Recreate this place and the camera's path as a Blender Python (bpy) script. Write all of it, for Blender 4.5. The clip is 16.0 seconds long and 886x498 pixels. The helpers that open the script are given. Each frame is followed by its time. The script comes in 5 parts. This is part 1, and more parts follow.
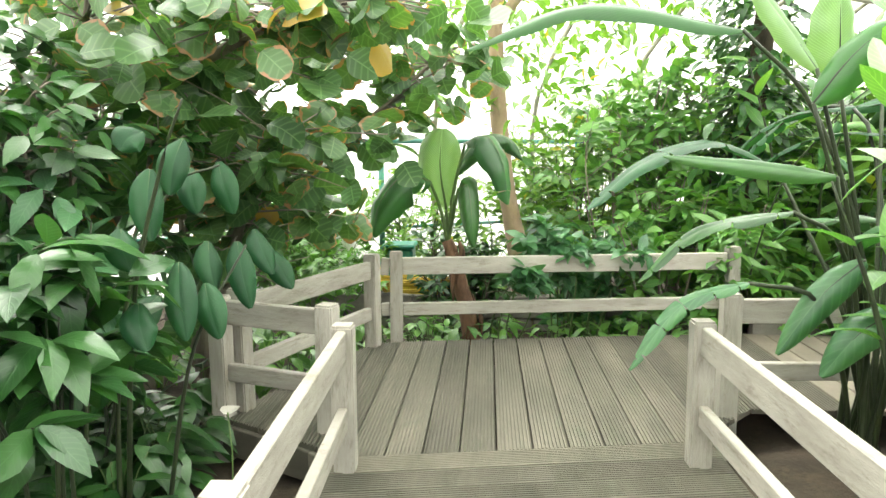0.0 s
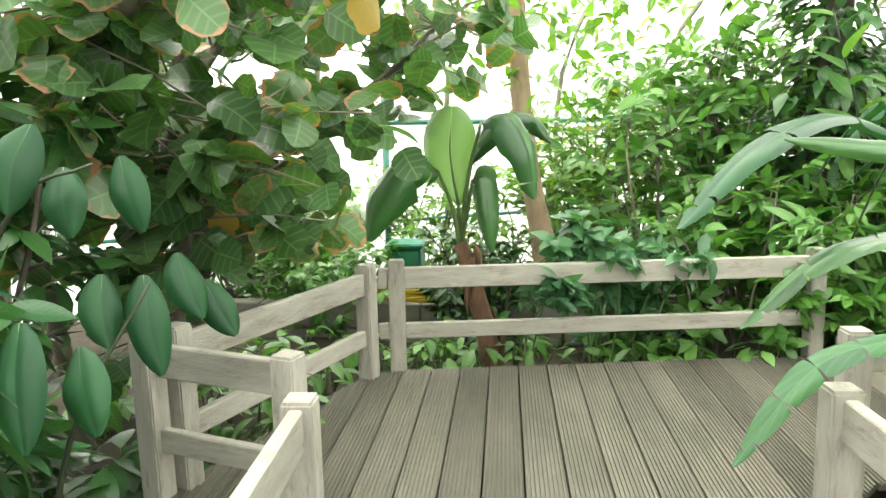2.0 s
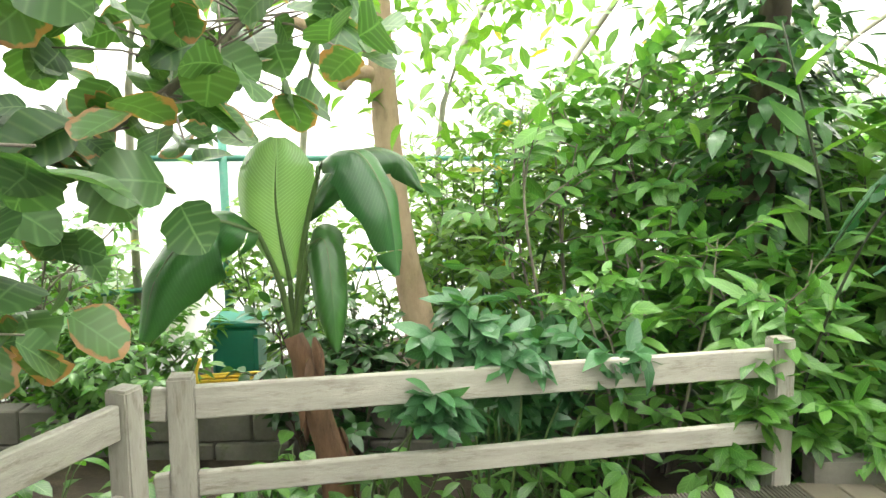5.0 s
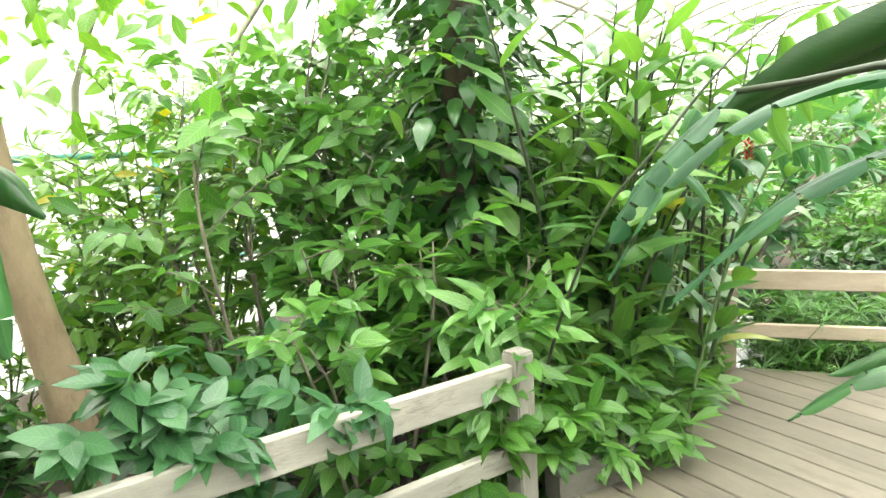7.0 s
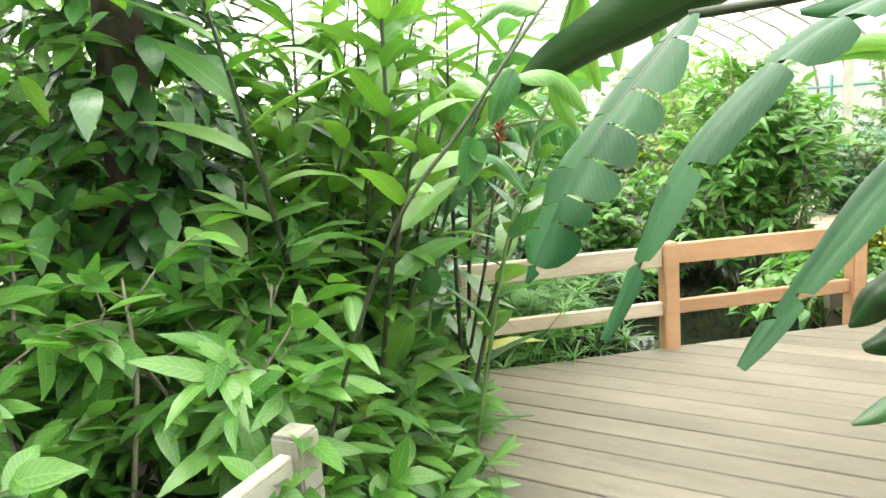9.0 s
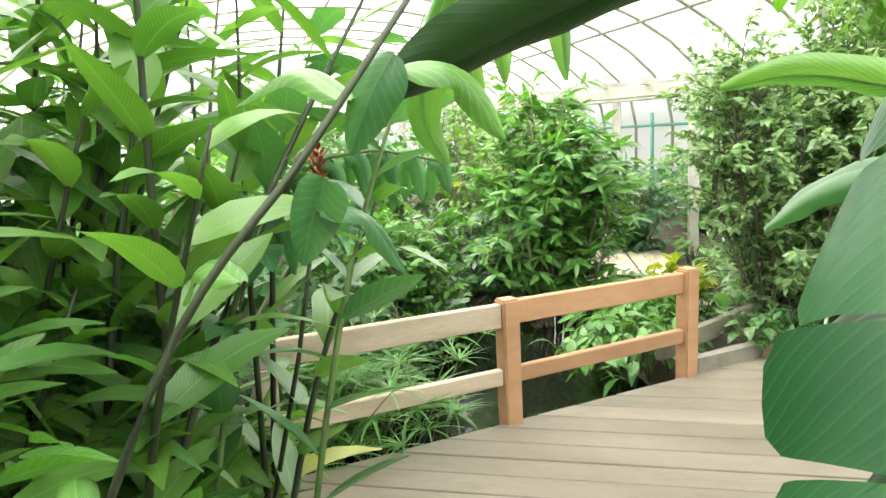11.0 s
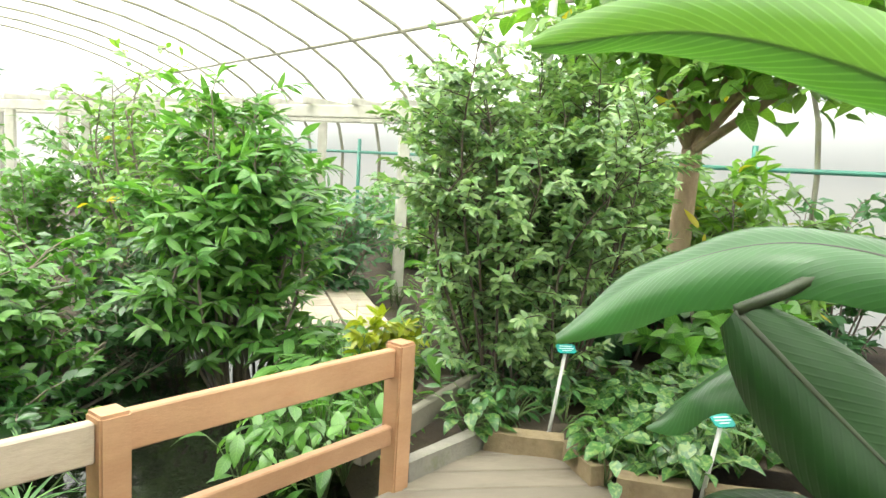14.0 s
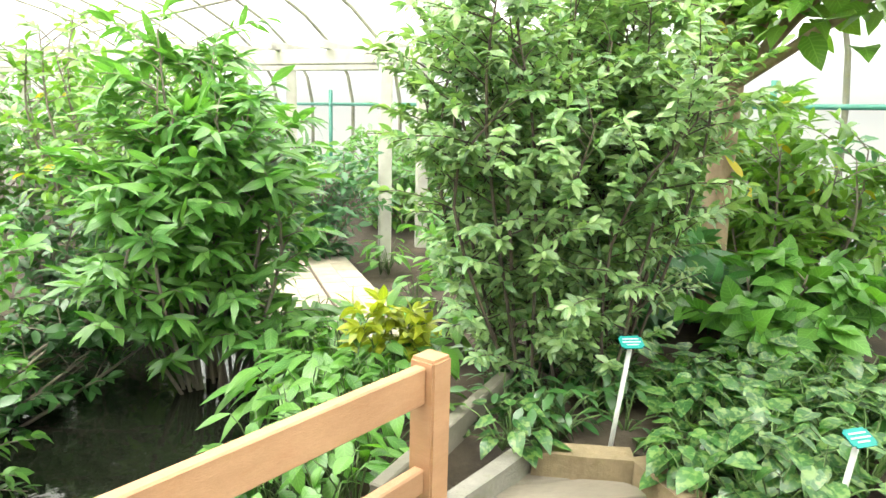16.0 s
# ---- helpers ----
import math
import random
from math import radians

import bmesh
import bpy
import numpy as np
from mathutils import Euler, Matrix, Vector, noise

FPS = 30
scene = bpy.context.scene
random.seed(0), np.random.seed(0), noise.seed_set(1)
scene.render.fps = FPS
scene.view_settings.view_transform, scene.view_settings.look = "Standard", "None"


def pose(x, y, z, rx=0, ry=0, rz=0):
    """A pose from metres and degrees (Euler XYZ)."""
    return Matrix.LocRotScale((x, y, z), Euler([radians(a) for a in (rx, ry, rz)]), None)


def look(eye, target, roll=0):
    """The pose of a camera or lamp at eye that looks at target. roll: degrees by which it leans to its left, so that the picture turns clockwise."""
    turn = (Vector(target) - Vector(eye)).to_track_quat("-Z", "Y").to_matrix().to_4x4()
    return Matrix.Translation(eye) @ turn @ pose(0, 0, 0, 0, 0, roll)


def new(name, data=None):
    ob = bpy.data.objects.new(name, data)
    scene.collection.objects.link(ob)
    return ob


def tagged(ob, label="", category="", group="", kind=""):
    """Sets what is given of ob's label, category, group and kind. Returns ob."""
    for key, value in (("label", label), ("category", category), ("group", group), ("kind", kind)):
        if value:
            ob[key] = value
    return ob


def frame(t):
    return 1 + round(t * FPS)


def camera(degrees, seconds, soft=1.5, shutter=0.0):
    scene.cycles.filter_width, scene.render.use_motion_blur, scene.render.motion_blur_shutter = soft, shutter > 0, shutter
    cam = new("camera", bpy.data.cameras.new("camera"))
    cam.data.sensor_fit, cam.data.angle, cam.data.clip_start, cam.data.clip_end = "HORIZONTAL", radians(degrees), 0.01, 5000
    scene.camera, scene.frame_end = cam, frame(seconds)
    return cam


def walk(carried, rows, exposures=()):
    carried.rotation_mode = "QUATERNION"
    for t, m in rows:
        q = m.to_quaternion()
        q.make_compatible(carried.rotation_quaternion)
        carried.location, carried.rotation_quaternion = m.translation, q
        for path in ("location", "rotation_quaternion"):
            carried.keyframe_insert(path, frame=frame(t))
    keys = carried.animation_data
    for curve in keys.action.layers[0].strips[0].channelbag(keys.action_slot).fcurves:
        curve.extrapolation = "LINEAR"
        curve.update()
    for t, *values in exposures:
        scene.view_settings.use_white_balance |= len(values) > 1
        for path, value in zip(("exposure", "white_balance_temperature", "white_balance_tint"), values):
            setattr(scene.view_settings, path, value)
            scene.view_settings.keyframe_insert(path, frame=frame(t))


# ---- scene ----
cam = camera(64.0, 16.0)
PATH = [
    (0, (-0.038, -0.103, 1.222), (-0.165, 1.876, 0.965), -0.4),
    (0.5, (-0.101, 0.130, 1.246), (-0.242, 2.107, 0.972), -0.6),
    (1, (-0.123, 0.354, 1.258), (-0.259, 2.329, 0.975), -0.1),
    (1.5, (-0.098, 0.606, 1.262), (-0.239, 2.581, 0.977), -0.1),
    (2, (-0.062, 0.831, 1.239), (-0.239, 2.799, 0.931), -1.3),
    (2.5, (-0.068, 1.012, 1.259), (-0.216, 2.994, 1.035), -1.2),
    (3, (-0.073, 1.223, 1.283), (-0.210, 3.210, 1.097), -1.1),
    (3.2, (-0.059, 1.316, 1.284), (-0.189, 3.303, 1.094), -0.7),
    (5.3, (0.114, 2.206, 1.284), (0.262, 4.188, 1.065), -0.8),
    (5.5, (0.123, 2.262, 1.285), (0.276, 4.247, 1.089), -1.3),
    (6, (0.098, 2.487, 1.297), (0.570, 4.419, 1.088), -2.7),
    (6.5, (0.089, 2.666, 1.324), (0.900, 4.475, 1.065), -3.4),
    (7, (0.193, 2.795, 1.349), (1.173, 4.514, 1.059), -3.0),
    (7.5, (0.270, 2.987, 1.363), (1.385, 4.610, 1.012), -3.6),
    (8, (0.301, 3.207, 1.389), (1.757, 4.535, 1.048), -4.9),
    (8.2, (0.326, 3.284, 1.367), (1.826, 4.557, 1.007), -4.3),
    (10.3, (0.832, 4.098, 1.292), (2.712, 4.717, 1.001), -4.7),
    (10.5, (0.905, 4.117, 1.307), (2.792, 4.710, 1.011), -3.4),
    (11, (1.147, 4.125, 1.303), (3.071, 4.578, 0.999), -2.6),
    (11.5, (1.355, 4.204, 1.303), (3.334, 4.290, 1.023), -4.2),
    (12, (1.543, 4.240, 1.280), (3.515, 4.110, 0.973), -2.3),
    (12.5, (1.725, 4.218, 1.284), (3.695, 4.029, 0.994), -1.2),
    (13, (1.948, 4.155, 1.269), (3.915, 3.901, 1.011), -1.8),
    (13.5, (2.153, 4.094, 1.273), (4.101, 3.701, 1.053), -0.3),
    (14, (2.353, 4.068, 1.268), (4.305, 3.704, 1.030), 3.3),
    (14.5, (2.516, 4.073, 1.281), (4.482, 3.830, 1.006), 2.8),
    (15, (2.740, 4.142, 1.283), (4.693, 3.843, 0.968), 1.0),
    (15.5, (2.919, 4.134, 1.276), (4.856, 3.774, 0.933), 0.2),
    (16, (3.131, 4.119, 1.245), (5.047, 3.678, 0.875), 1.3),
]
walk(cam, [(t, look(eye, target, roll)) for t, eye, target, roll in PATH], [(0, 2.0), (3, 2.0), (5.5, 2.05), (6.5, 2.15), (7.5, 2.3), (8.2, 2.25), (10.5, 2.0), (12, 1.78), (14.5, 1.9), (15.5, 2.15), (16, 2.22)])

# ---------------- world and light ----------------
world = bpy.data.worlds.new("overcast_sky")
scene.world = world
world.use_nodes = True
wn, wl = world.node_tree.nodes, world.node_tree.links
sky = wn.new("ShaderNodeTexSky")
sky.sky_type, sky.sun_disc = "NISHITA", False
sky.sun_elevation, sky.sun_rotation = radians(70), radians(-18)
sky.air_density, sky.dust_density, sky.ozone_density = 1.0, 6.0, 0.5
soft_sky = wn.new("ShaderNodeHueSaturation")
soft_sky.inputs["Saturation"].default_value = 0.25
wl.new(sky.outputs[0], soft_sky.inputs["Color"])
wl.new(soft_sky.outputs[0], wn["Background"].inputs[0])
wn["Background"].inputs[1].default_value = 0.15
sun = new("sun", bpy.data.lights.new("sun", "SUN"))
sun.data.energy, sun.data.angle, sun.data.color = 1.5, radians(25), (1.0, 0.97, 0.92)
sun.matrix_world = look((-2.0, 6.0, 20), (0, 0, 2.4))


# ---------------- materials ----------------
def nodes_of(name):
    m = bpy.data.materials.new(name)
    m.use_nodes = True
    return m, m.node_tree.nodes, m.node_tree.links, m.node_tree.nodes["Principled BSDF"]


def put(nt, kind, **sets):
    n = nt.new(kind)
    for k, v in sets.items():
        n.inputs[k].default_value = v
    return n


def calc(nt, lk, op, a, b=None, c=None, clamp=False):
    n = nt.new("ShaderNodeMath")
    n.operation, n.use_clamp = op, clamp
    for i, v in enumerate((a, b, c)):
        if v is None:
            continue
        if isinstance(v, (int, float)):
            n.inputs[i].default_value = v
        else:
            lk.new(v, n.inputs[i])
    return n.outputs[0]


def blend(nt, lk, fac, a, b, mode="MIX"):
    n = nt.new("ShaderNodeMix")
    n.data_type, n.blend_type = "RGBA", mode
    for sock, v in ((n.inputs[0], fac), (n.inputs[6], a), (n.inputs[7], b)):
        if isinstance(v, (int, float)):
            sock.default_value = v
        elif isinstance(v, tuple):
            sock.default_value = (*v, 1)
        else:
            lk.new(v, sock)
    return n.outputs[2]


def chance(nt, lk):
    """A number of its own for each leaf, board or stone."""
    ob, geo = nt.new("ShaderNodeObjectInfo"), nt.new("ShaderNodeNewGeometry")
    return calc(nt, lk, "FRACT", calc(nt, lk, "ADD", ob.outputs["Random"], geo.outputs["Random Per Island"]))


def leaf_material(name, dark, light, rough=0.4, vein=0.35, lines=9.0, rim=None, patch=None, odd=None, through_light=0.38, sheen=0.6, glow=(1.2, 1.35, 0.5)):
    m, nt, lk, bsdf = nodes_of(name)
    uv = nt.new("ShaderNodeUVMap")
    sep = nt.new("ShaderNodeSeparateXYZ")
    lk.new(uv.outputs[0], sep.inputs[0])
    across = calc(nt, lk, "ABSOLUTE", calc(nt, lk, "MULTIPLY", calc(nt, lk, "SUBTRACT", sep.outputs[1], 0.5), 2.0))
    rnd = chance(nt, lk)
    tone = blend(nt, lk, rnd, dark, light)
    geo = nt.new("ShaderNodeNewGeometry")
    n1 = put(nt, "ShaderNodeTexNoise", Scale=9.0, Detail=4.0)
    lk.new(geo.outputs["Position"], n1.inputs["Vector"])
    tone = blend(nt, lk, calc(nt, lk, "MULTIPLY", n1.outputs[0], 0.5), tone, blend(nt, lk, 0.5, tone, (0.02, 0.035, 0.012)))
    wave = calc(nt, lk, "SINE", calc(nt, lk, "MULTIPLY", calc(nt, lk, "SUBTRACT", sep.outputs[0], calc(nt, lk, "MULTIPLY", across, 0.22)), lines * 6.283))
    side = calc(nt, lk, "MULTIPLY", calc(nt, lk, "POWER", calc(nt, lk, "ADD", calc(nt, lk, "MULTIPLY", wave, 0.5), 0.5), 6.0), 0.45)
    mid = calc(nt, lk, "SUBTRACT", 1.0, calc(nt, lk, "MULTIPLY", across, 14.0), clamp=True)
    veins = calc(nt, lk, "MULTIPLY", calc(nt, lk, "MAXIMUM", side, mid), vein)
    pale = tuple(min(1, c * 1.6 + 0.05) for c in light)
    tone = blend(nt, lk, veins, tone, pale)
    if patch:
        n2 = put(nt, "ShaderNodeTexNoise", Scale=44.0, Detail=3.0)
        lk.new(geo.outputs["Position"], n2.inputs["Vector"])
        f = calc(nt, lk, "MULTIPLY", calc(nt, lk, "SUBTRACT", n2.outputs[0], 0.48, clamp=True), 9.0, clamp=True)
        tone = blend(nt, lk, calc(nt, lk, "MULTIPLY", f, 0.45), tone, patch)
    if rim:
        n3 = put(nt, "ShaderNodeTexNoise", Scale=22.0, Detail=3.0)
        lk.new(geo.outputs["Position"], n3.inputs["Vector"])
        tip = calc(nt, lk, "MULTIPLY", calc(nt, lk, "ABSOLUTE", calc(nt, lk, "SUBTRACT", sep.outputs[0], 0.42)), 1.55)
        edge = calc(nt, lk, "MAXIMUM", across, tip)
        worn = calc(nt, lk, "ADD", edge, calc(nt, lk, "MULTIPLY", calc(nt, lk, "SUBTRACT", n3.outputs[0], 0.5), 0.9))
        f = calc(nt, lk, "MULTIPLY", calc(nt, lk, "SUBTRACT", worn, 0.78, clamp=True), 12.0, clamp=True)
        some = calc(nt, lk, "GREATER_THAN", rnd, 0.72)
        tone = blend(nt, lk, calc(nt, lk, "MULTIPLY", calc(nt, lk, "MULTIPLY", f, some), 0.85), tone, rim)
    if odd:
        f = calc(nt, lk, "GREATER_THAN", rnd, odd[1])
        tone = blend(nt, lk, calc(nt, lk, "MULTIPLY", f, 0.9), tone, odd[0])
    lk.new(tone, bsdf.inputs["Base Color"])
    bsdf.inputs["Roughness"].default_value = rough
    bsdf.inputs["Specular IOR Level"].default_value = 0.5 if sheen > 0.2 else 0.22
    bsdf.inputs["Coat Weight"].default_value = sheen
    bsdf.inputs["Coat Roughness"].default_value = 0.27
    bsdf.inputs["Coat IOR"].default_value = 1.5
    bump = put(nt, "ShaderNodeBump", Strength=0.25, Distance=0.003)
    lk.new(calc(nt, lk, "ADD", calc(nt, lk, "MAXIMUM", side, mid), calc(nt, lk, "MULTIPLY", n1.outputs[0], 0.6)), bump.inputs["Height"])
    lk.new(bump.outputs[0], bsdf.inputs["Normal"])
    tr = nt.new("ShaderNodeBsdfTranslucent")
    lk.new(blend(nt, lk, 1.0, tone, glow, "MULTIPLY"), tr.inputs[0])
    mix = nt.new("ShaderNodeMixShader")
    mix.inputs[0].default_value = through_light
    lk.new(bsdf.outputs[0], mix.inputs[1])
    lk.new(tr.outputs[0], mix.inputs[2])
    lk.new(mix.outputs[0], nt["Material Output"].inputs[0])
    return m


def surface(name, a, b, rough=0.8, scale=6.0, stretch=(1, 1, 1), stain=None, stain_amount=0.5, bump=0.3, grain=40.0, vary=0.25, coat=0.0, space="Object"):
    """Two tones at two scales, with stains and a fine relief."""
    m, nt, lk, bsdf = nodes_of(name)
    co = nt.new("ShaderNodeTexCoord")
    mp = nt.new("ShaderNodeMapping")
    mp.inputs["Scale"].default_value = stretch
    lk.new(co.outputs[space], mp.inputs[0])
    rnd = chance(nt, lk)
    off = nt.new("ShaderNodeVectorMath")
    off.operation = "ADD"
    lk.new(mp.outputs[0], off.inputs[0])
    cx = nt.new("ShaderNodeCombineXYZ")
    lk.new(calc(nt, lk, "MULTIPLY", rnd, 31.0), cx.inputs[0])
    lk.new(calc(nt, lk, "MULTIPLY", rnd, 17.0), cx.inputs[1])
    lk.new(cx.outputs[0], off.inputs[1])
    n1 = put(nt, "ShaderNodeTexNoise", Scale=scale, Detail=6.0, Roughness=0.6)
    n2 = put(nt, "ShaderNodeTexNoise", Scale=grain, Detail=5.0, Roughness=0.7)
    for n in (n1, n2):
        lk.new(off.outputs[0], n.inputs["Vector"])
    ramp = nt.new("ShaderNodeValToRGB")
    ramp.color_ramp.elements[0].position, ramp.color_ramp.elements[1].position = 0.32, 0.68
    ramp.color_ramp.elements[0].color, ramp.color_ramp.elements[1].color = (*a, 1), (*b, 1)
    lk.new(n1.outputs[0], ramp.inputs[0])
    tone = blend(nt, lk, calc(nt, lk, "MULTIPLY", n2.outputs[0], 0.35), ramp.outputs[0], tuple(c * 0.45 for c in a))
    if stain:
        n3 = put(nt, "ShaderNodeTexNoise", Scale=scale * 2.3, Detail=8.0, Roughness=0.75)
        lk.new(off.outputs[0], n3.inputs["Vector"])
        f = calc(nt, lk, "MULTIPLY", calc(nt, lk, "SUBTRACT", n3.outputs[0], 0.53, clamp=True), 7.0, clamp=True)
        tone = blend(nt, lk, calc(nt, lk, "MULTIPLY", f, stain_amount), tone, stain)
    hs = nt.new("ShaderNodeHueSaturation")
    lk.new(tone, hs.inputs["Color"])
    lk.new(calc(nt, lk, "ADD", 1.0 - vary / 2, calc(nt, lk, "MULTIPLY", rnd, vary)), hs.inputs["Value"])
    lk.new(hs.outputs[0], bsdf.inputs["Base Color"])
    bsdf.inputs["Roughness"].default_value = rough
    bsdf.inputs["Coat Weight"].default_value = coat
    bp = put(nt, "ShaderNodeBump", Strength=bump, Distance=0.01)
    lk.new(calc(nt, lk, "ADD", n2.outputs[0], n1.outputs[0]), bp.inputs["Height"])
    lk.new(bp.outputs[0], bsdf.inputs["Normal"])
    return m


WHITE = ((0.33, 0.305, 0.262), (0.50, 0.472, 0.42), 0.78, 7)
WHITE_WOOD = surface("whitewashed_wood", *WHITE, (0.4, 0.4, 2.2), (0.17, 0.145, 0.105), 0.7, 0.4, 55)
WHITE_POST = surface("whitewashed_post", *WHITE, (2.2, 2.2, 0.4), (0.17, 0.145, 0.105), 0.7, 0.4, 55)
PALE_WOOD = surface("sun_bleached_wood", (0.41, 0.325, 0.245), (0.55, 0.455, 0.365), 0.75, 6, (0.5, 0.5, 2.2), (0.33, 0.25, 0.18), 0.4, 0.3, 60)
NEW_WOOD = surface("new_larch_wood", (0.36, 0.19, 0.10), (0.47, 0.275, 0.155), 0.6, 4, (0.6, 0.6, 2.0), (0.36, 0.17, 0.08), 0.45, 0.25, 70)
DECK_GREY = surface("weathered_deck", (0.088, 0.084, 0.062), (0.195, 0.175, 0.138), 0.75, 3, (1, 0.25, 1), (0.075, 0.085, 0.055), 0.55, 0.35, 45, 0.5)
DECK_WORN = surface("worn_smooth_deck", (0.14, 0.118, 0.09), (0.24, 0.205, 0.162), 0.65, 2, (1, 0.35, 1), (0.11, 0.09, 0.065), 0.6, 0.25, 40, 0.22)
SOIL = surface("damp_soil", (0.035, 0.026, 0.017), (0.085, 0.062, 0.042), 0.95, 3, (1, 1, 1), (0.13, 0.10, 0.06), 0.5, 0.9, 30, 0)
CONCRETE = surface("mossy_concrete", (0.17, 0.16, 0.135), (0.29, 0.27, 0.235), 0.9, 5, (1, 1, 1), (0.14, 0.15, 0.07), 0.6, 0.5, 60)
STONE = surface("ochre_edging_block", (0.165, 0.12, 0.068), (0.28, 0.215, 0.13), 0.9, 8, (1, 1, 1), (0.15, 0.11, 0.05), 0.7, 0.6, 60)
PATH_STONE = surface("sandy_paving", (0.46, 0.39, 0.31), (0.60, 0.52, 0.42), 0.9, 4, (1, 1, 1), (0.3, 0.25, 0.18), 0.4, 0.4, 50)
BARK_TAN = surface("tan_bark", (0.30, 0.21, 0.13), (0.46, 0.34, 0.23), 0.85, 7, (1, 1, 0.5), (0.18, 0.14, 0.09), 0.5, 0.6, 50, 0.1)
BARK_DARK = surface("dark_bark", (0.055, 0.042, 0.03), (0.13, 0.10, 0.07), 0.9, 9, (1, 1, 0.4), (0.08, 0.10, 0.05), 0.5, 0.8, 60, 0.2)
BARK_GREY = surface("grey_bark", (0.17, 0.14, 0.11), (0.30, 0.26, 0.21), 0.9, 9, (1, 1, 0.4), (0.12, 0.13, 0.07), 0.4, 0.6, 60, 0.2)
BANANA_SKIN = surface("dry_leaf_sheath", (0.06, 0.033, 0.02), (0.26, 0.14, 0.075), 0.8, 8, (1, 1, 0.3), (0.04, 0.025, 0.015), 0.7, 0.9, 40, 0.2)
GREEN_STEM = surface("green_stem", (0.07, 0.13, 0.035), (0.13, 0.21, 0.06), 0.5, 9, (1, 1, 0.3), None, 0, 0.2, 50, 0.3)
DARK_STEM = surface("dark_green_cane", (0.018, 0.026, 0.012), (0.05, 0.07, 0.028), 0.45, 9, (1, 1, 0.3), None, 0, 0.2, 50, 0.3)
PLASTER = surface("limewashed_timber", (0.42, 0.40, 0.35), (0.60, 0.58, 0.52), 0.8, 5, (1, 1, 1), (0.35, 0.32, 0.26), 0.4, 0.4, 40)
GREEN_STEEL = surface("green_painted_steel", (0.06, 0.25, 0.19), (0.09, 0.33, 0.25), 0.45, 6, (1, 1, 1), (0.3, 0.32, 0.27), 0.35, 0.1, 60)
RIB_STEEL = surface("stained_steel_tube", (0.22, 0.215, 0.16), (0.38, 0.37, 0.28), 0.5, 5, (1, 1, 1), (0.26, 0.25, 0.10), 0.7, 0.15, 60)
GREEN_PLASTIC = surface("green_plastic", (0.01, 0.16, 0.11), (0.015, 0.20, 0.14), 0.45, 3, (1, 1, 1), (0.06, 0.12, 0.09), 0.3, 0.08, 60, 0)
SIGN_GREEN = surface("teal_enamel", (0.0, 0.19, 0.17), (0.005, 0.23, 0.21), 0.35, 3, (1, 1, 1), None, 0, 0.04, 60, 0)
PRINT = surface("pale_print", (0.55, 0.68, 0.64), (0.66, 0.76, 0.72), 0.5, 3, (1, 1, 1), None, 0, 0.02, 60, 0)
STEEL = surface("galvanised_stake", (0.42, 0.42, 0.41), (0.58, 0.58, 0.56), 0.4, 8, (1, 1, 1), (0.3, 0.28, 0.24), 0.4, 0.1, 60, 0)
HOSE = surface("yellow_hose_rubber", (0.72, 0.47, 0.03), (0.82, 0.60, 0.06), 0.45, 4, (1, 1, 1), (0.4, 0.3, 0.06), 0.3, 0.08, 60, 0.1)
RED = surface("scarlet_bract", (0.45, 0.015, 0.02), (0.62, 0.03, 0.04), 0.45, 20, (1, 1, 1), None, 0, 0.2, 60, 0.4)
YELLOW_BRACT = surface("yellow_bract", (0.55, 0.45, 0.02), (0.75, 0.62, 0.05), 0.5, 20, (1, 1, 1), None, 0, 0.2, 60, 0.4)

water_mat, nt, lk, bsdf = nodes_of("dark_pond_water")
bsdf.inputs["Base Color"].default_value = (0.012, 0.014, 0.009, 1)
bsdf.inputs["Roughness"].default_value = 0.04
bsdf.inputs["IOR"].default_value = 1.33
wv = put(nt, "ShaderNodeTexNoise", Scale=7.0, Detail=3.0)
wb = put(nt, "ShaderNodeBump", Strength=0.3, Distance=0.01)
wg = nt.new("ShaderNodeNewGeometry")
lk.new(wg.outputs["Position"], wv.inputs["Vector"])
lk.new(wv.outputs[0], wb.inputs["Height"])
lk.new(wb.outputs[0], bsdf.inputs["Normal"])

film_mat, nt, lk, bsdf = nodes_of("milky_greenhouse_film")
tl = nt.new("ShaderNodeBsdfTranslucent")
tp = nt.new("ShaderNodeBsdfTransparent")
fg = nt.new("ShaderNodeNewGeometry")
fn = put(nt, "ShaderNodeTexNoise", Scale=0.8, Detail=6.0)
lk.new(fg.outputs["Position"], fn.inputs["Vector"])
lk.new(blend(nt, lk, fn.outputs[0], (0.95, 0.97, 0.88), (0.86, 0.91, 0.79)), tl.inputs[0])
tp.inputs[0].default_value = (0.97, 0.98, 0.93, 1)
fm = nt.new("ShaderNodeMixShader")
fm.inputs[0].default_value = 0.2
lk.new(tl.outputs[0], fm.inputs[1])
lk.new(tp.outputs[0], fm.inputs[2])
lk.new(fm.outputs[0], nt["Material Output"].inputs[0])

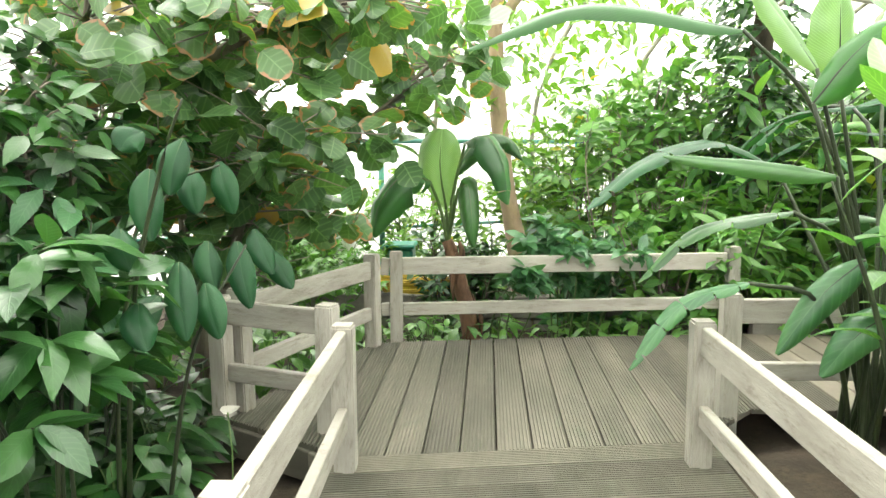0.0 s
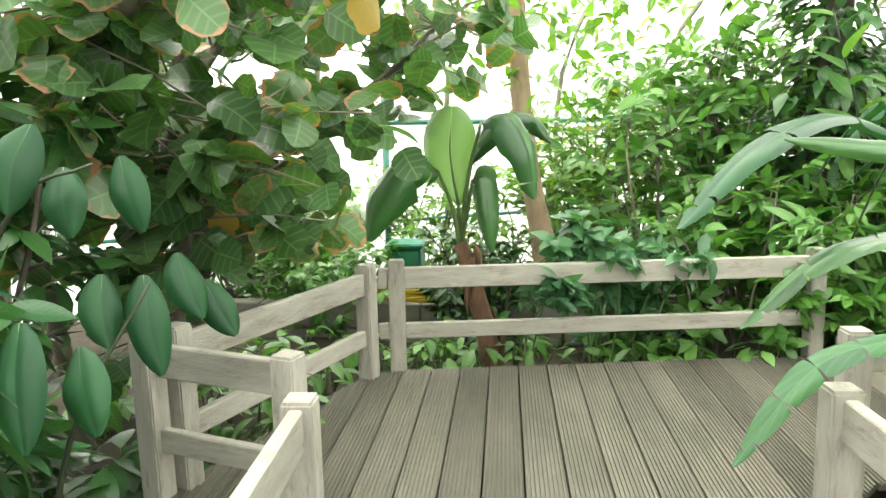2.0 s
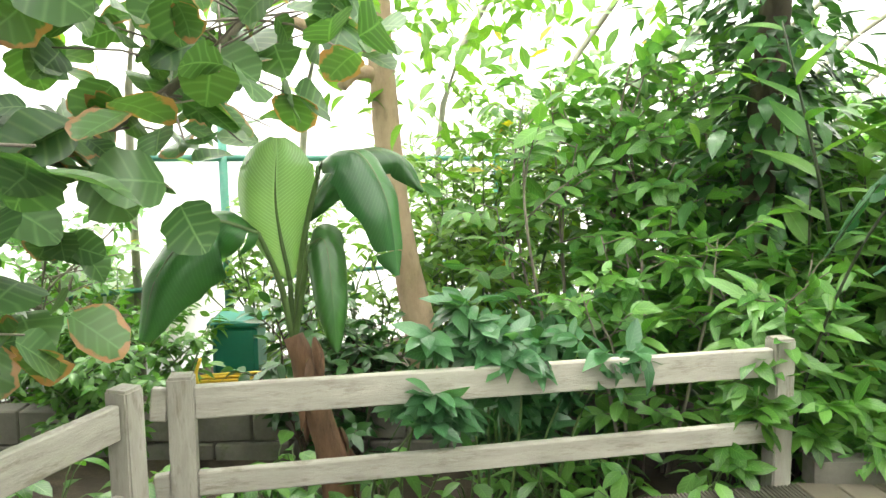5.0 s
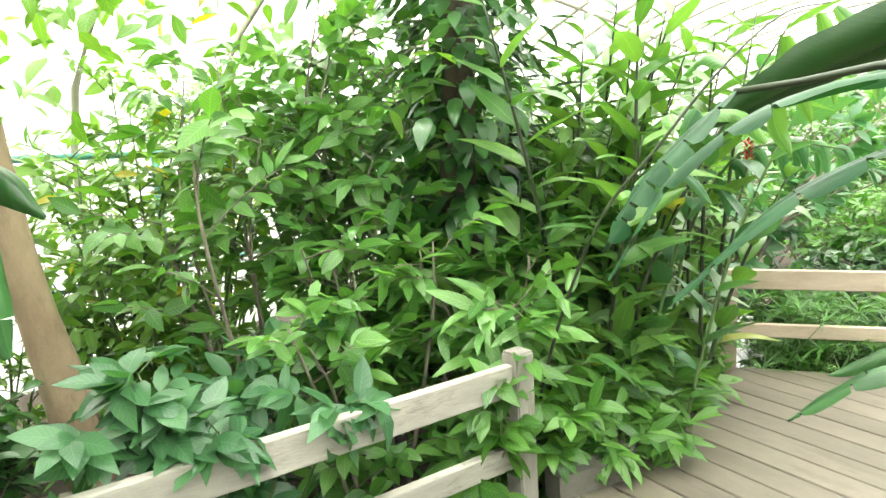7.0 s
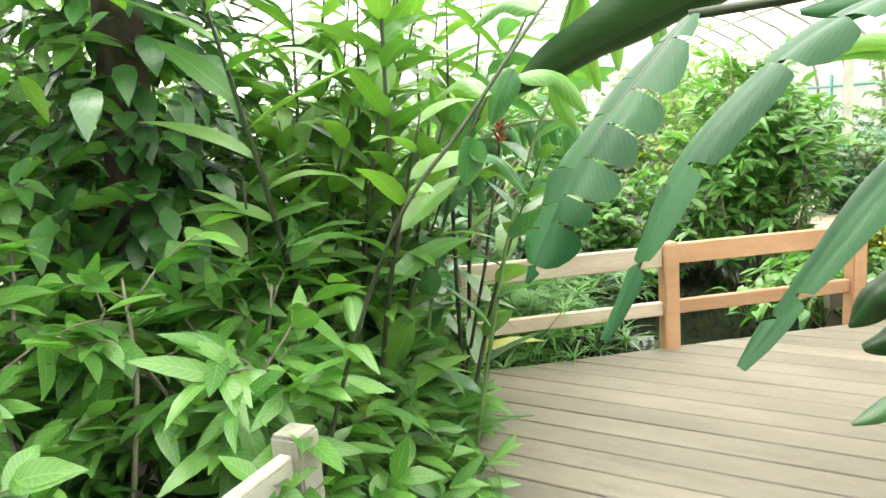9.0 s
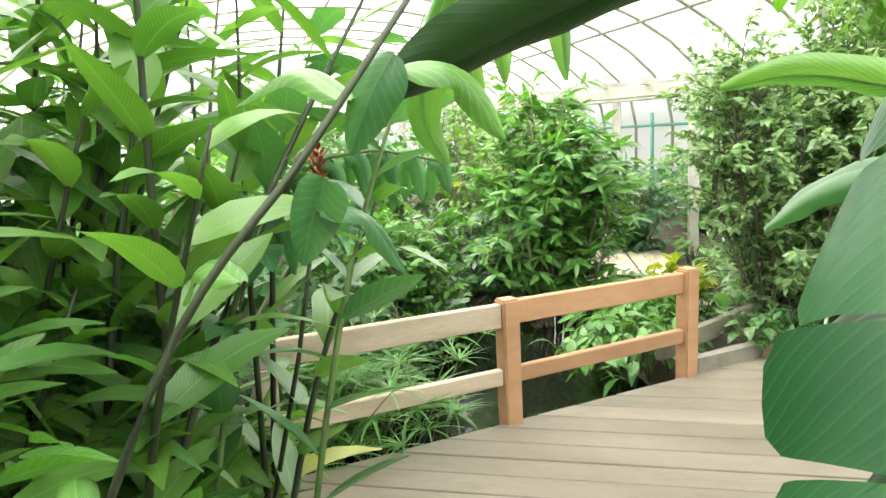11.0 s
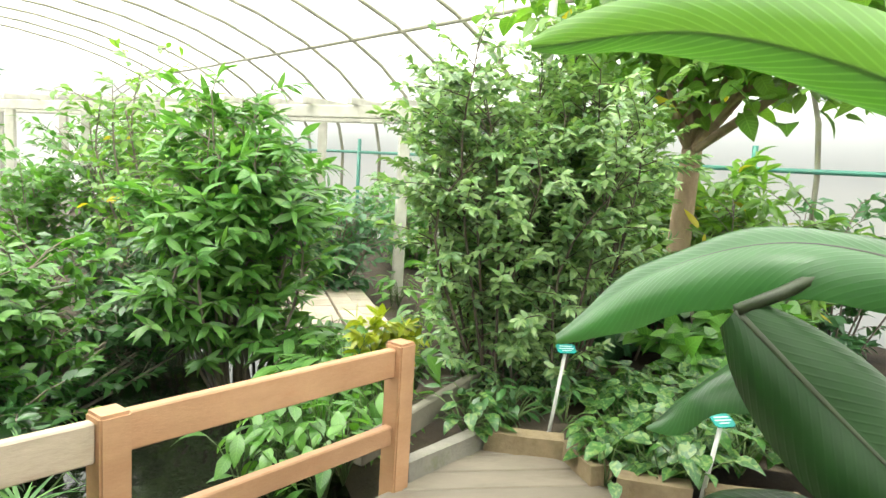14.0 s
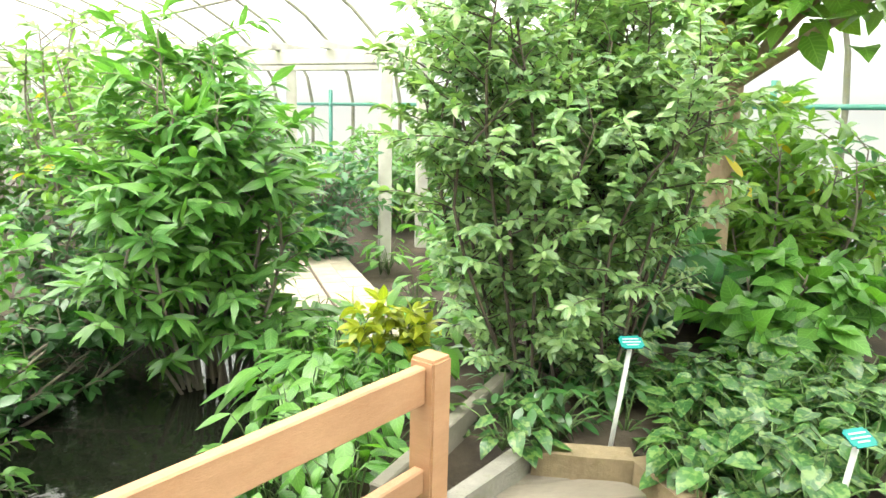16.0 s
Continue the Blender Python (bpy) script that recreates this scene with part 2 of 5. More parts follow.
L_SHRUB = leaf_material("glossy_shrub_leaf", (0.062, 0.189, 0.035), (0.164, 0.377, 0.064), 0.36)
L_MID = leaf_material("mid_green_leaf", (0.079, 0.231, 0.052), (0.204, 0.420, 0.096), 0.38)
L_FRESH = leaf_material("fresh_yellow_green_leaf", (0.114, 0.271, 0.036), (0.238, 0.423, 0.072), 0.40, odd=((0.55, 0.42, 0.03), 0.985))
L_DARK = leaf_material("dark_glossy_leaf", (0.021, 0.085, 0.021), (0.066, 0.186, 0.048), 0.30, 0.15, through_light=0.26)
L_BLUE = leaf_material("blue_green_leaf", (0.048, 0.157, 0.066), (0.109, 0.276, 0.119), 0.36, vein=0.25)
L_GRAPE = leaf_material("sea_grape_leaf", (0.054, 0.136, 0.047), (0.126, 0.246, 0.083), 0.42, 0.55, 5.0, rim=(0.50, 0.22, 0.12), odd=((0.50, 0.30, 0.05), 0.985))
L_GINGER = leaf_material("ginger_blade", (0.070, 0.193, 0.044), (0.192, 0.369, 0.082), 0.38, 0.3, 26.0, odd=((0.40, 0.40, 0.06), 0.988))
L_BANANA = leaf_material("banana_blade", (0.035, 0.125, 0.040), (0.07, 0.210, 0.066), 0.30, 0.15, 40.0, through_light=0.4)
L_PALE_BANANA = leaf_material("young_banana_blade", (0.19, 0.33, 0.15), (0.28, 0.43, 0.23), 0.32, 0.5, 36.0, through_light=0.4)
L_POTHOS = leaf_material("marbled_pothos_leaf", (0.024, 0.095, 0.026), (0.070, 0.195, 0.045), 0.36, 0.3, 6.0, patch=(0.30, 0.42, 0.14))
L_SEDGE = leaf_material("sedge_blade", (0.068, 0.226, 0.040), (0.165, 0.370, 0.073), 0.5, 0.2, 2.0)
# leaf green taken near black: shade painted in for low and silhouetted leaves
L_SHADED = leaf_material("shade_darkened_leaf", (0.007, 0.029, 0.008), (0.021, 0.062, 0.018), 0.4, 0.05, 30.0, through_light=0.12, sheen=0.15)
# own green of the torn paddles; on the hanging leaves it paints backlit shade
L_TORN = leaf_material("weathered_and_backlit_blade", (0.014, 0.071, 0.028), (0.029, 0.112, 0.042), 0.38, 0.12, 40.0, through_light=0.3, sheen=0.19)
L_MYRTLE = leaf_material("small_myrtle_leaf", (0.105, 0.234, 0.088), (0.357, 0.504, 0.220), 0.30, 0.3, 5.0)
L_CROTON = leaf_material("croton_leaf", (0.34, 0.42, 0.03), (0.55, 0.56, 0.06), 0.36, 0.3, 8.0)


# ---------------- builders ----------------
def thing(name, place=(0, 0, 0), label="", category="", group="", kind=""):
    ob = new(name)
    ob.empty_display_size = 0.1
    ob.location = place
    return tagged(ob, label, category, group, kind)


def link_mesh(name, me, material, parent=None, label="", kind=""):
    if material is not None and not me.materials:
        me.materials.append(material)
    ob = new(name, me)
    if parent is not None:
        ob.parent = parent
        # parts are built in world places; a part of a part hangs on one that already stands there
        if parent.parent is None:
            ob.matrix_parent_inverse = Matrix.Translation(-parent.location)
    return tagged(ob, label, "", "", kind)


def part(name, bm, material, parent, label="", smooth=False, kind=""):
    me = bpy.data.meshes.new(name)
    bm.to_mesh(me)
    bm.free()
    if smooth:
        me.polygons.foreach_set("use_smooth", [True] * len(me.polygons))
    return link_mesh(name, me, material, parent, label, kind)


def raw(name, verts, faces, material, parent, label="", uv=None, smooth=True, kind=""):
    me = bpy.data.meshes.new(name)
    me.from_pydata(verts if isinstance(verts, list) else verts.tolist(), [], faces if isinstance(faces, list) else faces.tolist())
    if uv is not None:
        layer = me.uv_layers.new(name="UVMap")
        idx = np.empty(len(me.loops), np.int32)
        me.loops.foreach_get("vertex_index", idx)
        layer.data.foreach_set("uv", np.asarray(uv, np.float32)[idx].ravel())
    if smooth:
        me.polygons.foreach_set("use_smooth", np.ones(len(me.polygons), bool))
    me.update()
    return link_mesh(name, me, material, parent, label, kind)


def box_bm(a, b, width, height, chamfer=0.004, roll_up=(0, 0, 1)):
    """A squared timber from a to b."""
    a, b = Vector(a), Vector(b)
    way = (b - a).normalized()
    side = way.cross(Vector(roll_up)).normalized()
    up = side.cross(way)
    bm = bmesh.new()
    bmesh.ops.create_cube(bm, size=1)
    m = Matrix((side * width, way * (b - a).length, up * height)).transposed().to_4x4()
    m.translation = (a + b) / 2
    if chamfer:
        bmesh.ops.transform(bm, matrix=Matrix.Diagonal((width, (b - a).length, height, 1)), verts=bm.verts)
        bmesh.ops.bevel(bm, geom=list(bm.edges), offset=chamfer, segments=1, affect="EDGES")
        m = Matrix((side, way, up)).transposed().to_4x4()
        m.translation = (a + b) / 2
    bmesh.ops.transform(bm, matrix=m, verts=bm.verts)
    return bm


def tube(points, radii, sides=6):
    """Vertices and faces of a tapered tube along points."""
    p = np.asarray(points, float)
    n = len(p)
    r = np.interp(np.linspace(0, 1, n), np.linspace(0, 1, len(radii)), radii)
    t = np.gradient(p, axis=0)
    t /= np.linalg.norm(t, axis=1)[:, None] + 1e-9
    ref = np.where(np.abs(t[:, 2:3]) > 0.9, [[1.0, 0, 0]], [[0, 0, 1.0]])
    s = np.cross(t, ref)
    s /= np.linalg.norm(s, axis=1)[:, None] + 1e-9
    u = np.cross(s, t)
    a = np.linspace(0, 2 * np.pi, sides, endpoint=False)
    v = p[:, None] + r[:, None, None] * (s[:, None] * np.cos(a)[None, :, None] + u[:, None] * np.sin(a)[None, :, None])
    f = []
    for i in range(n - 1):
        for j in range(sides):
            k = (j + 1) % sides
            f.append((i * sides + j, i * sides + k, (i + 1) * sides + k, (i + 1) * sides + j))
    f.append(tuple(range(sides))[::-1])
    f.append(tuple((n - 1) * sides + j for j in range(sides)))
    return v.reshape(-1, 3), f


def join(pieces):
    vs, fs, n = [], [], 0
    for v, f in pieces:
        vs.append(np.asarray(v))
        fs += [tuple(i + n for i in q) for q in f]
        n += len(v)
    return np.concatenate(vs), fs


def smooth_line(points, n):
    p = np.asarray(points, float)
    if len(p) == 2:
        return p[0] + (p[1] - p[0]) * np.linspace(0, 1, n)[:, None]
    q = np.vstack([2 * p[0] - p[1], p, 2 * p[-1] - p[-2]])
    out = []
    for s in np.linspace(0, len(p) - 1, n):
        i = min(int(s), len(p) - 2)
        f = s - i
        a, b, c, d = q[i : i + 4]
        out.append(0.5 * (2 * b + (c - a) * f + (2 * a - 5 * b + 4 * c - d) * f * f + (3 * b - a - 3 * c + d) * f**3))
    return np.array(out)


OUTLINES = {
    "ovate": lambda u: 0.215 * np.sin(np.pi * u**0.85) ** 0.9,
    "lance": lambda u: 0.135 * np.sin(np.pi * u**0.75) ** 0.8,
    "round": lambda u: 0.47 * np.sqrt(np.clip(1 - (2 * u - 1) ** 2, 0, 1)),
    "heart": lambda u: 0.36 * np.sin(np.pi * u**0.55) ** 0.85,
    "small": lambda u: 0.20 * np.sin(np.pi * u**0.85) ** 0.9,
    "blade": lambda u: 0.03 * np.sin(np.pi * u**0.5) ** 0.7,
}


def leaf_template(kind, droop=0.25, fold=0.25, along=6, across=4, wavy=0.0, seed=0):
    """A leaf one metre long along +y, its face up."""
    rng = np.random.default_rng(seed)
    u = np.linspace(0.0, 1.0, along + 1)
    w = OUTLINES[kind](np.clip(u, 0.012, 0.992)) * (1 + wavy * 0.25 * rng.standard_normal(along + 1))
    s = np.linspace(-1, 1, across + 1)
    y = u - 0.12 * droop * u**2
    z = -droop * u**2 * 0.6 + 0.06 * u
    v, uv = [], []
    ph = rng.uniform(0, 6.28, 2)
    for i in range(along + 1):
        for j in range(across + 1):
            lift = fold * abs(s[j]) * w[i] + wavy * 0.05 * math.sin(9 * u[i] + ph[int(j > across / 2)]) * abs(s[j]) - 0.35 * fold * s[j] ** 2 * w[i]
            back = 0.10 * abs(s[j]) ** 2 if kind == "heart" and i < 2 else 0.0
            v.append((s[j] * w[i], y[i] - back, z[i] + lift))
            uv.append((u[i], s[j] / 2 + 0.5))
    f = [(i * (across + 1) + j, i * (across + 1) + j + 1, (i + 1) * (across + 1) + j + 1, (i + 1) * (across + 1) + j) for i in range(along) for j in range(across)]
    return np.array(v), np.array(f), np.array(uv)


TEMPLATES, LEAF_MESHES = {}, {}


def templates(kind, fine, wavy):
    key = (kind, fine, wavy)
    if key not in TEMPLATES:
        a, c = {0: (4, 2), 1: (6, 2), 2: (8, 4)}[int(fine)]
        TEMPLATES[key] = [leaf_template(kind, d, fo, a, c, wavy, n) for n, (d, fo) in enumerate(((0.15, 0.35), (0.45, 0.25), (0.8, 0.3)))]
    return TEMPLATES[key]


def leaf_mesh(kind, n, wavy, material):
    key = (kind, n, wavy, material.name)
    if key not in LEAF_MESHES:
        v, f, uv = templates(kind, 2, wavy)[n]
        me = bpy.data.meshes.new("leaf")
        me.from_pydata(v.tolist(), [], f.tolist())
        layer = me.uv_layers.new(name="UVMap")
        idx = np.empty(len(me.loops), np.int32)
        me.loops.foreach_get("vertex_index", idx)
        layer.data.foreach_set("uv", uv[idx].astype(np.float32).ravel())
        me.polygons.foreach_set("use_smooth", np.ones(len(me.polygons), bool))
        me.materials.append(material)
        LEAF_MESHES[key] = me
    return LEAF_MESHES[key]


def unit(a):
    return a / (np.linalg.norm(a, axis=-1, keepdims=True) + 1e-9)


def set_leaves(parent, pos, way, face, size, kind, material, singles=0, wavy=0.0, seed=0, fine=False):
    """Leaves at pos, pointing along way with their faces towards face: the first ones single, the rest joined."""
    rng = np.random.default_rng(seed)
    pos, way, face, size = (np.asarray(a, float) for a in (pos, way, face, size))
    y = unit(way)
    x = unit(np.cross(y, face))
    z = np.cross(x, y)
    pick = rng.integers(0, 3, len(pos))
    order = rng.permutation(len(pos))
    lone, rest = order[:singles], order[singles:]
    for i in lone:
        m = Matrix((x[i] * size[i], y[i] * size[i], z[i] * size[i])).transposed().to_4x4()
        m.translation = pos[i]
        ob = link_mesh("leaf", leaf_mesh(kind, int(pick[i]), wavy, material), None, parent)
        ob.matrix_basis = m
    if len(rest):
        vs, fs, us, n = [], [], [], 0
        for k, (tv, tf, tu) in enumerate(templates(kind, fine, wavy)):
            sel = rest[pick[rest] == k]
            if not len(sel):
                continue
            b = np.stack([x[sel], y[sel], z[sel]], 1) * size[sel][:, None, None]
            v = np.einsum("vk,nkc->nvc", tv, b) + pos[sel][:, None]
            vs.append(v.reshape(-1, 3))
            fs.append((tf[None] + (np.arange(len(sel)) * len(tv))[:, None, None] + n).reshape(-1, 4))
            us.append(np.tile(tu, (len(sel), 1)))
            n += len(sel) * len(tv)
        raw("foliage", np.concatenate(vs), np.concatenate(fs), material, parent, uv=np.concatenate(us), kind="stuff")


def shrub(name, label, category, base, height, spread, leaf, size, material, stems=7, twigs=8, per_twig=7, twig_len=0.3, singles=0, stem_mat=None, stem_r=0.012,
          low=0.2, droop=0.3, wavy=0.0, seed=0, lean=(0, 0), group="", foot=0.15, fine=False, upright=0.6):
    rng = np.random.default_rng(seed)
    base = np.array(base, float)
    size, per_twig = (size[0] * 0.8, size[1] * 0.8), round(per_twig * 1.5)
    plant = thing(name, tuple(base), label, category, group)
    pieces, P, W, F, S = [], [], [], [], []
    for k in range(stems):
        a = rng.uniform(0, 2 * np.pi)
        r = math.sqrt(rng.uniform(0, 1))
        h = height * rng.uniform(0.6, 1.0) * (1 - 0.25 * r)
        start = base + [foot * math.cos(a) * r, foot * math.sin(a) * r, -0.05]
        end = base + [spread[0] * r * math.cos(a) + lean[0], spread[1] * r * math.sin(a) + lean[1], h]
        mid = start * 0.55 + end * 0.45 + [0, 0, 0.18 * h] + rng.normal(0, 0.05, 3) * height
        line = smooth_line([start, mid, end], 9)
        v, f = tube(line, [stem_r, stem_r * 0.8, stem_r * 0.35], 6)
        link = raw("stem", v, f, stem_mat or GREEN_STEM, plant)
        for j in range(twigs):
            s = low + (1 - low) * (j + rng.uniform(0, 1)) / twigs
            i = min(int(s * 8), 7)
            p = line[i] + (line[i + 1] - line[i]) * (s * 8 - i)
            b = rng.uniform(0, 2 * np.pi)
            out = unit(np.array([math.cos(b), math.sin(b), rng.uniform(0.0, 1.1) * upright * 1.4]))
            ln = twig_len * rng.uniform(0.5, 1.2)
            q = smooth_line([p, p + out * ln * 0.55 + [0, 0, 0.03], p + out * ln], 4)
            pieces.append(tube(q, [stem_r * 0.4, stem_r * 0.2], 4))
            sid = unit(np.cross(out, [0, 0, 1.0]))
            for n in range(per_twig):
                t = 0.25 + 0.75 * (n + 0.5) / per_twig
                o = p + out * ln * t + [0, 0, 0.02]
                tip = n >= per_twig - 2
                w = out * (0.9 if tip else 0.45) + sid * (1 if n % 2 else -1) * (0.35 if tip else 0.85) + rng.normal(0, 0.38, 3) - [0, 0, droop * rng.uniform(0, 1.6)]
                away = unit((o - base) * [1, 1, 0.15])
                P.append(o), W.append(w + 0.35 * away), F.append(np.array([0, 0, 0.85]) + rng.normal(0, 0.42, 3) + 0.25 * out + 0.6 * away)
                S.append(rng.uniform(*size))
    if pieces:
        v, f = join(pieces)
        raw("branchwork", v, f, stem_mat or GREEN_STEM, plant, kind="stuff")
    set_leaves(plant, P, W, F, S, leaf, material, singles, wavy, seed, fine)
    return plant


def canes(name, label, category, base, n, height, lean, leaf_size, material, seed=0, singles=0, foot=0.35, stem_mat=None, stem_r=0.011, gap=0.10, first=0.12, leaf="lance", group="", fan=0.35):
    """Ginger-like canes with two ranks of blades."""
    rng = np.random.default_rng(seed)
    base = np.array(base, float)
    plant = thing(name, tuple(base), label, category, group)
    P, W, F, S = [], [], [], []
    for k in range(n):
        st = base + [rng.normal(0, foot), rng.normal(0, foot), 0]
        h = rng.uniform(*height)
        tip = st + [lean[0] * h + rng.normal(0, fan * h * 0.5), lean[1] * h + rng.normal(0, fan * h * 0.5), h]
        line = smooth_line([st, st * 0.5 + tip * 0.5 + [-lean[0] * 0.15, -lean[1] * 0.15, 0.1 * h], tip], 12)
        v, f = tube(line, [stem_r, stem_r * 0.9, stem_r * 0.3], 6)
        raw("cane", v, f, stem_mat or DARK_STEM, plant)
        a = rng.uniform(0, 2 * np.pi)
        steps = max(3, int(h * (1 - first) / gap))
        for j in range(steps):
            s = first + (1 - first) * (j + 0.5) / steps
            i = min(int(s * 11), 10)
            p = line[i] + (line[i + 1] - line[i]) * (s * 11 - i)
            t = unit(line[i + 1] - line[i])
            b = a + (np.pi if j % 2 else 0) + rng.normal(0, 0.3)
            w = np.array([math.cos(b), math.sin(b), 0.0]) * 0.9 + t * rng.uniform(0.35, 0.9)
            P.append(p), W.append(w), F.append(t + rng.normal(0, 0.2, 3) + [0, 0, 0.4]), S.append(rng.uniform(*leaf_size) * (0.7 if s > 0.85 else 1))
    set_leaves(plant, P, W, F, S, leaf, material, singles, 0.1, seed, fine=True)
    return plant


def carpet(name, label, category, spots, leaf, size, material, per=9, height=(0.08, 0.25), seed=0, singles=0, wavy=0.1, group=""):
    """Low plants: petioles from each spot, a leaf on each."""
    rng = np.random.default_rng(seed)
    spots = np.asarray(spots, float)
    plant = thing(name, tuple(spots.mean(0)), label, category, group)
    P, W, F, S, pieces = [], [], [], [], []
    for c in spots:
        for k in range(per):
            a = rng.uniform(0, 2 * np.pi)
            h, r = rng.uniform(*height), rng.uniform(0.03, 0.16)
            o = c + [r * math.cos(a), r * math.sin(a), h]
            pieces.append(tube(smooth_line([c, c * 0.5 + o * 0.5 + [0, 0, h * 0.2], o], 4), [0.004, 0.0025], 4))
            P.append(o), W.append([math.cos(a), math.sin(a), -0.25 + rng.normal(0, 0.25)]), F.append([0.4 * math.cos(a), 0.4 * math.sin(a), 1] + rng.normal(0, 0.2, 3)), S.append(rng.uniform(*size))
    v, f = join(pieces)
    raw("stalkwork", v, f, GREEN_STEM, plant, kind="stuff")
    set_leaves(plant, P, W, F, S, leaf, material, singles, wavy, seed)
    return plant


def big_leaf(parent, line, width, material, stalk=None, slits=0, arch=0.35, face=(0, 0, 1), seed=0, n=28, taper=0.75, stalk_r=0.012, tear=0.009, stalk_mat=None):
    """A banana-like blade along a line, torn into strips, with its midrib and stalk."""
    rng = np.random.default_rng(seed)
    p = smooth_line(line, n + 1)
    t = unit(np.gradient(p, axis=0))
    side = unit(np.cross(t, np.asarray(face, float)))
    nor = np.cross(side, t)
    u = np.linspace(0, 1, n + 1)
    w = width / 2 * np.sin(np.pi * np.clip(u, 0.015, 0.99) ** taper) ** 0.55
    length = np.linalg.norm(np.diff(p, axis=0), axis=1).sum()
    cells = 5
    vs, fs, us = [], [], []
    for sg in (-1, 1):
        cuts = sorted({int(c) for c in np.clip(np.linspace(2, n - 2, slits) + rng.uniform(-0.9, 0.9, slits), 2, n - 2)}) if slits else []
        bounds = [0] + cuts + [n]
        for a, b in zip(bounds[:-1], bounds[1:]):
            hang = rng.uniform(-0.2, 0.3) if slits else 0
            start = sum(len(x) for x in vs)
            block = []
            for i in range(a, b + 1):
                for j in range(cells + 1):
                    s = j / cells
                    pull = tear * length * s * ((1 if i == a and a > 0 else 0) - (1 if i == b and b < n else 0))
                    if slits:
                        lobe = 1 - 0.12 * abs(2 * (i - a) / (b - a) - 1) ** 3
                        s = s * lobe if s > 0.99 else s
                    bend = arch * s + (0.8 * arch + hang) * s * s
                    ripple = min(0.009, 0.03 * width) * math.sin(i * 0.8 + 1.7 * sg + seed) * s
                    block.append(p[i] + sg * side[i] * w[i] * s * math.cos(min(bend, 1.3)) - nor[i] * (w[i] * s * math.sin(min(bend, 1.3)) - 0.3 * w[i] * s * (1 - s)) + t[i] * (pull + 0.10 * w[i] * s) + nor[i] * ripple)
                    us.append((u[i], 0.5 + sg * s / 2))
            vs.append(np.array(block))
            c1 = cells + 1
            for i in range(b - a):
                for j in range(cells):
                    q = (start + i * c1 + j, start + i * c1 + j + 1, start + (i + 1) * c1 + j + 1, start + (i + 1) * c1 + j)
                    fs.append(q if sg > 0 else q[::-1])
    blade = raw("leaf", np.concatenate(vs), fs, material, parent, uv=us)
    v, f = tube(p - nor * 0.003, [0.008 * width / 0.25, 0.002], 6)
    raw("midrib", v, f, stalk_mat or GREEN_STEM, blade)
    if stalk is not None:
        line2 = smooth_line([*stalk, p[0]], 12)
        v, f = tube(line2, [stalk_r * 1.4, stalk_r * 0.8], 7)
        raw("stalk", v, f, stalk_mat or GREEN_STEM, blade)
    return blade


# ---------------- ground, pond ----------------
POND = [(3.35, 5.72), (4.2, 4.78), (5.0, 3.88), (5.7, 3.95), (6.6, 4.25), (8.2, 4.3), (8.6, 5.3), (7.6, 6.4), (5.6, 7.2), (3.8, 6.9)]


def inside(x, y, poly):
    hit = False
    for (x0, y0), (x1, y1) in zip(poly, poly[1:] + poly[:1]):
        if (y0 > y) != (y1 > y) and x < x0 + (y - y0) / (y1 - y0) * (x1 - x0):
            hit = not hit
    return hit


def to_edge(x, y, poly):
    best = 9e9
    for (x0, y0), (x1, y1) in zip(poly, poly[1:] + poly[:1]):
        dx, dy = x1 - x0, y1 - y0
        s = max(0, min(1, ((x - x0) * dx + (y - y0) * dy) / (dx * dx + dy * dy)))
        best = min(best, math.hypot(x - x0 - s * dx, y - y0 - s * dy))
    return best


def ground_z(x, y):
    h = -0.22 + 0.05 * noise.noise(Vector((x * 0.9, y * 0.9, 3))) + 0.02 * noise.noise(Vector((x * 4, y * 4, 7)))
    d = to_edge(x, y, POND) * (-1 if inside(x, y, POND) else 1)
    if d < 0.25:
        h = min(h, -0.22 - 0.5 * max(0, min(1, (0.25 - d) / 0.5)))
    return h


axis = np.concatenate([[-3000, -600, -120, -40], np.arange(-14, 30.1, 0.22), [45, 120, 600, 3000]])
gx, gy = axis, np.concatenate([[-3000, -600, -120, -40], np.arange(-14, 22.1, 0.22), [40, 120, 600, 3000]])
gv = [(x, y, ground_z(x, y) if -14 <= x <= 30 and -14 <= y <= 22 else -0.25) for y in gy for x in gx]
nx = len(gx)
gf = [(j * nx + i, j * nx + i + 1, (j + 1) * nx + i + 1, (j + 1) * nx + i) for j in range(len(gy) - 1) for i in range(nx - 1)]
ground = raw("ground", gv, gf, SOIL, None)
tagged(ground, "damp dark soil of the planting beds", "ground", kind="structure")
wb = bmesh.new()
cxp, cyp = sum(p[0] for p in POND) / len(POND), sum(p[1] for p in POND) / len(POND)
wb.faces.new([wb.verts.new((cxp + (x - cxp) * 1.12, cyp + (y - cyp) * 1.12, -0.36)) for x, y in POND])
pond = part("water", wb, water_mat, None)
tagged(pond, "dark still pond water reflecting the roof", "pond", kind="structure")

# ---------------- greenhouse tunnel ----------------
AX = np.array([math.cos(radians(29)), math.sin(radians(29))])
NO = np.array([-AX[1], AX[0]])
MIDN, HALF, EAVE, RISE = 1.15, 6.15, 1.4, 2.6
S0, S1 = -11.0, 25.0


def section(k, out=0.0):
    """Places (across, up) of one arch, from one foot to the other."""
    pts = [(MIDN - HALF - out, -0.3), (MIDN - HALF - out, EAVE)]
    for a in np.linspace(0, np.pi, k)[1:-1]:
        pts.append((MIDN - (HALF + out) * math.cos(a), EAVE + (RISE + out) * math.sin(a)))
    return pts + [(MIDN + HALF + out, EAVE), (MIDN + HALF + out, -0.3)]


def tunnel(s, n, z):
    p = AX * s + NO * n
    return (p[0], p[1], z)


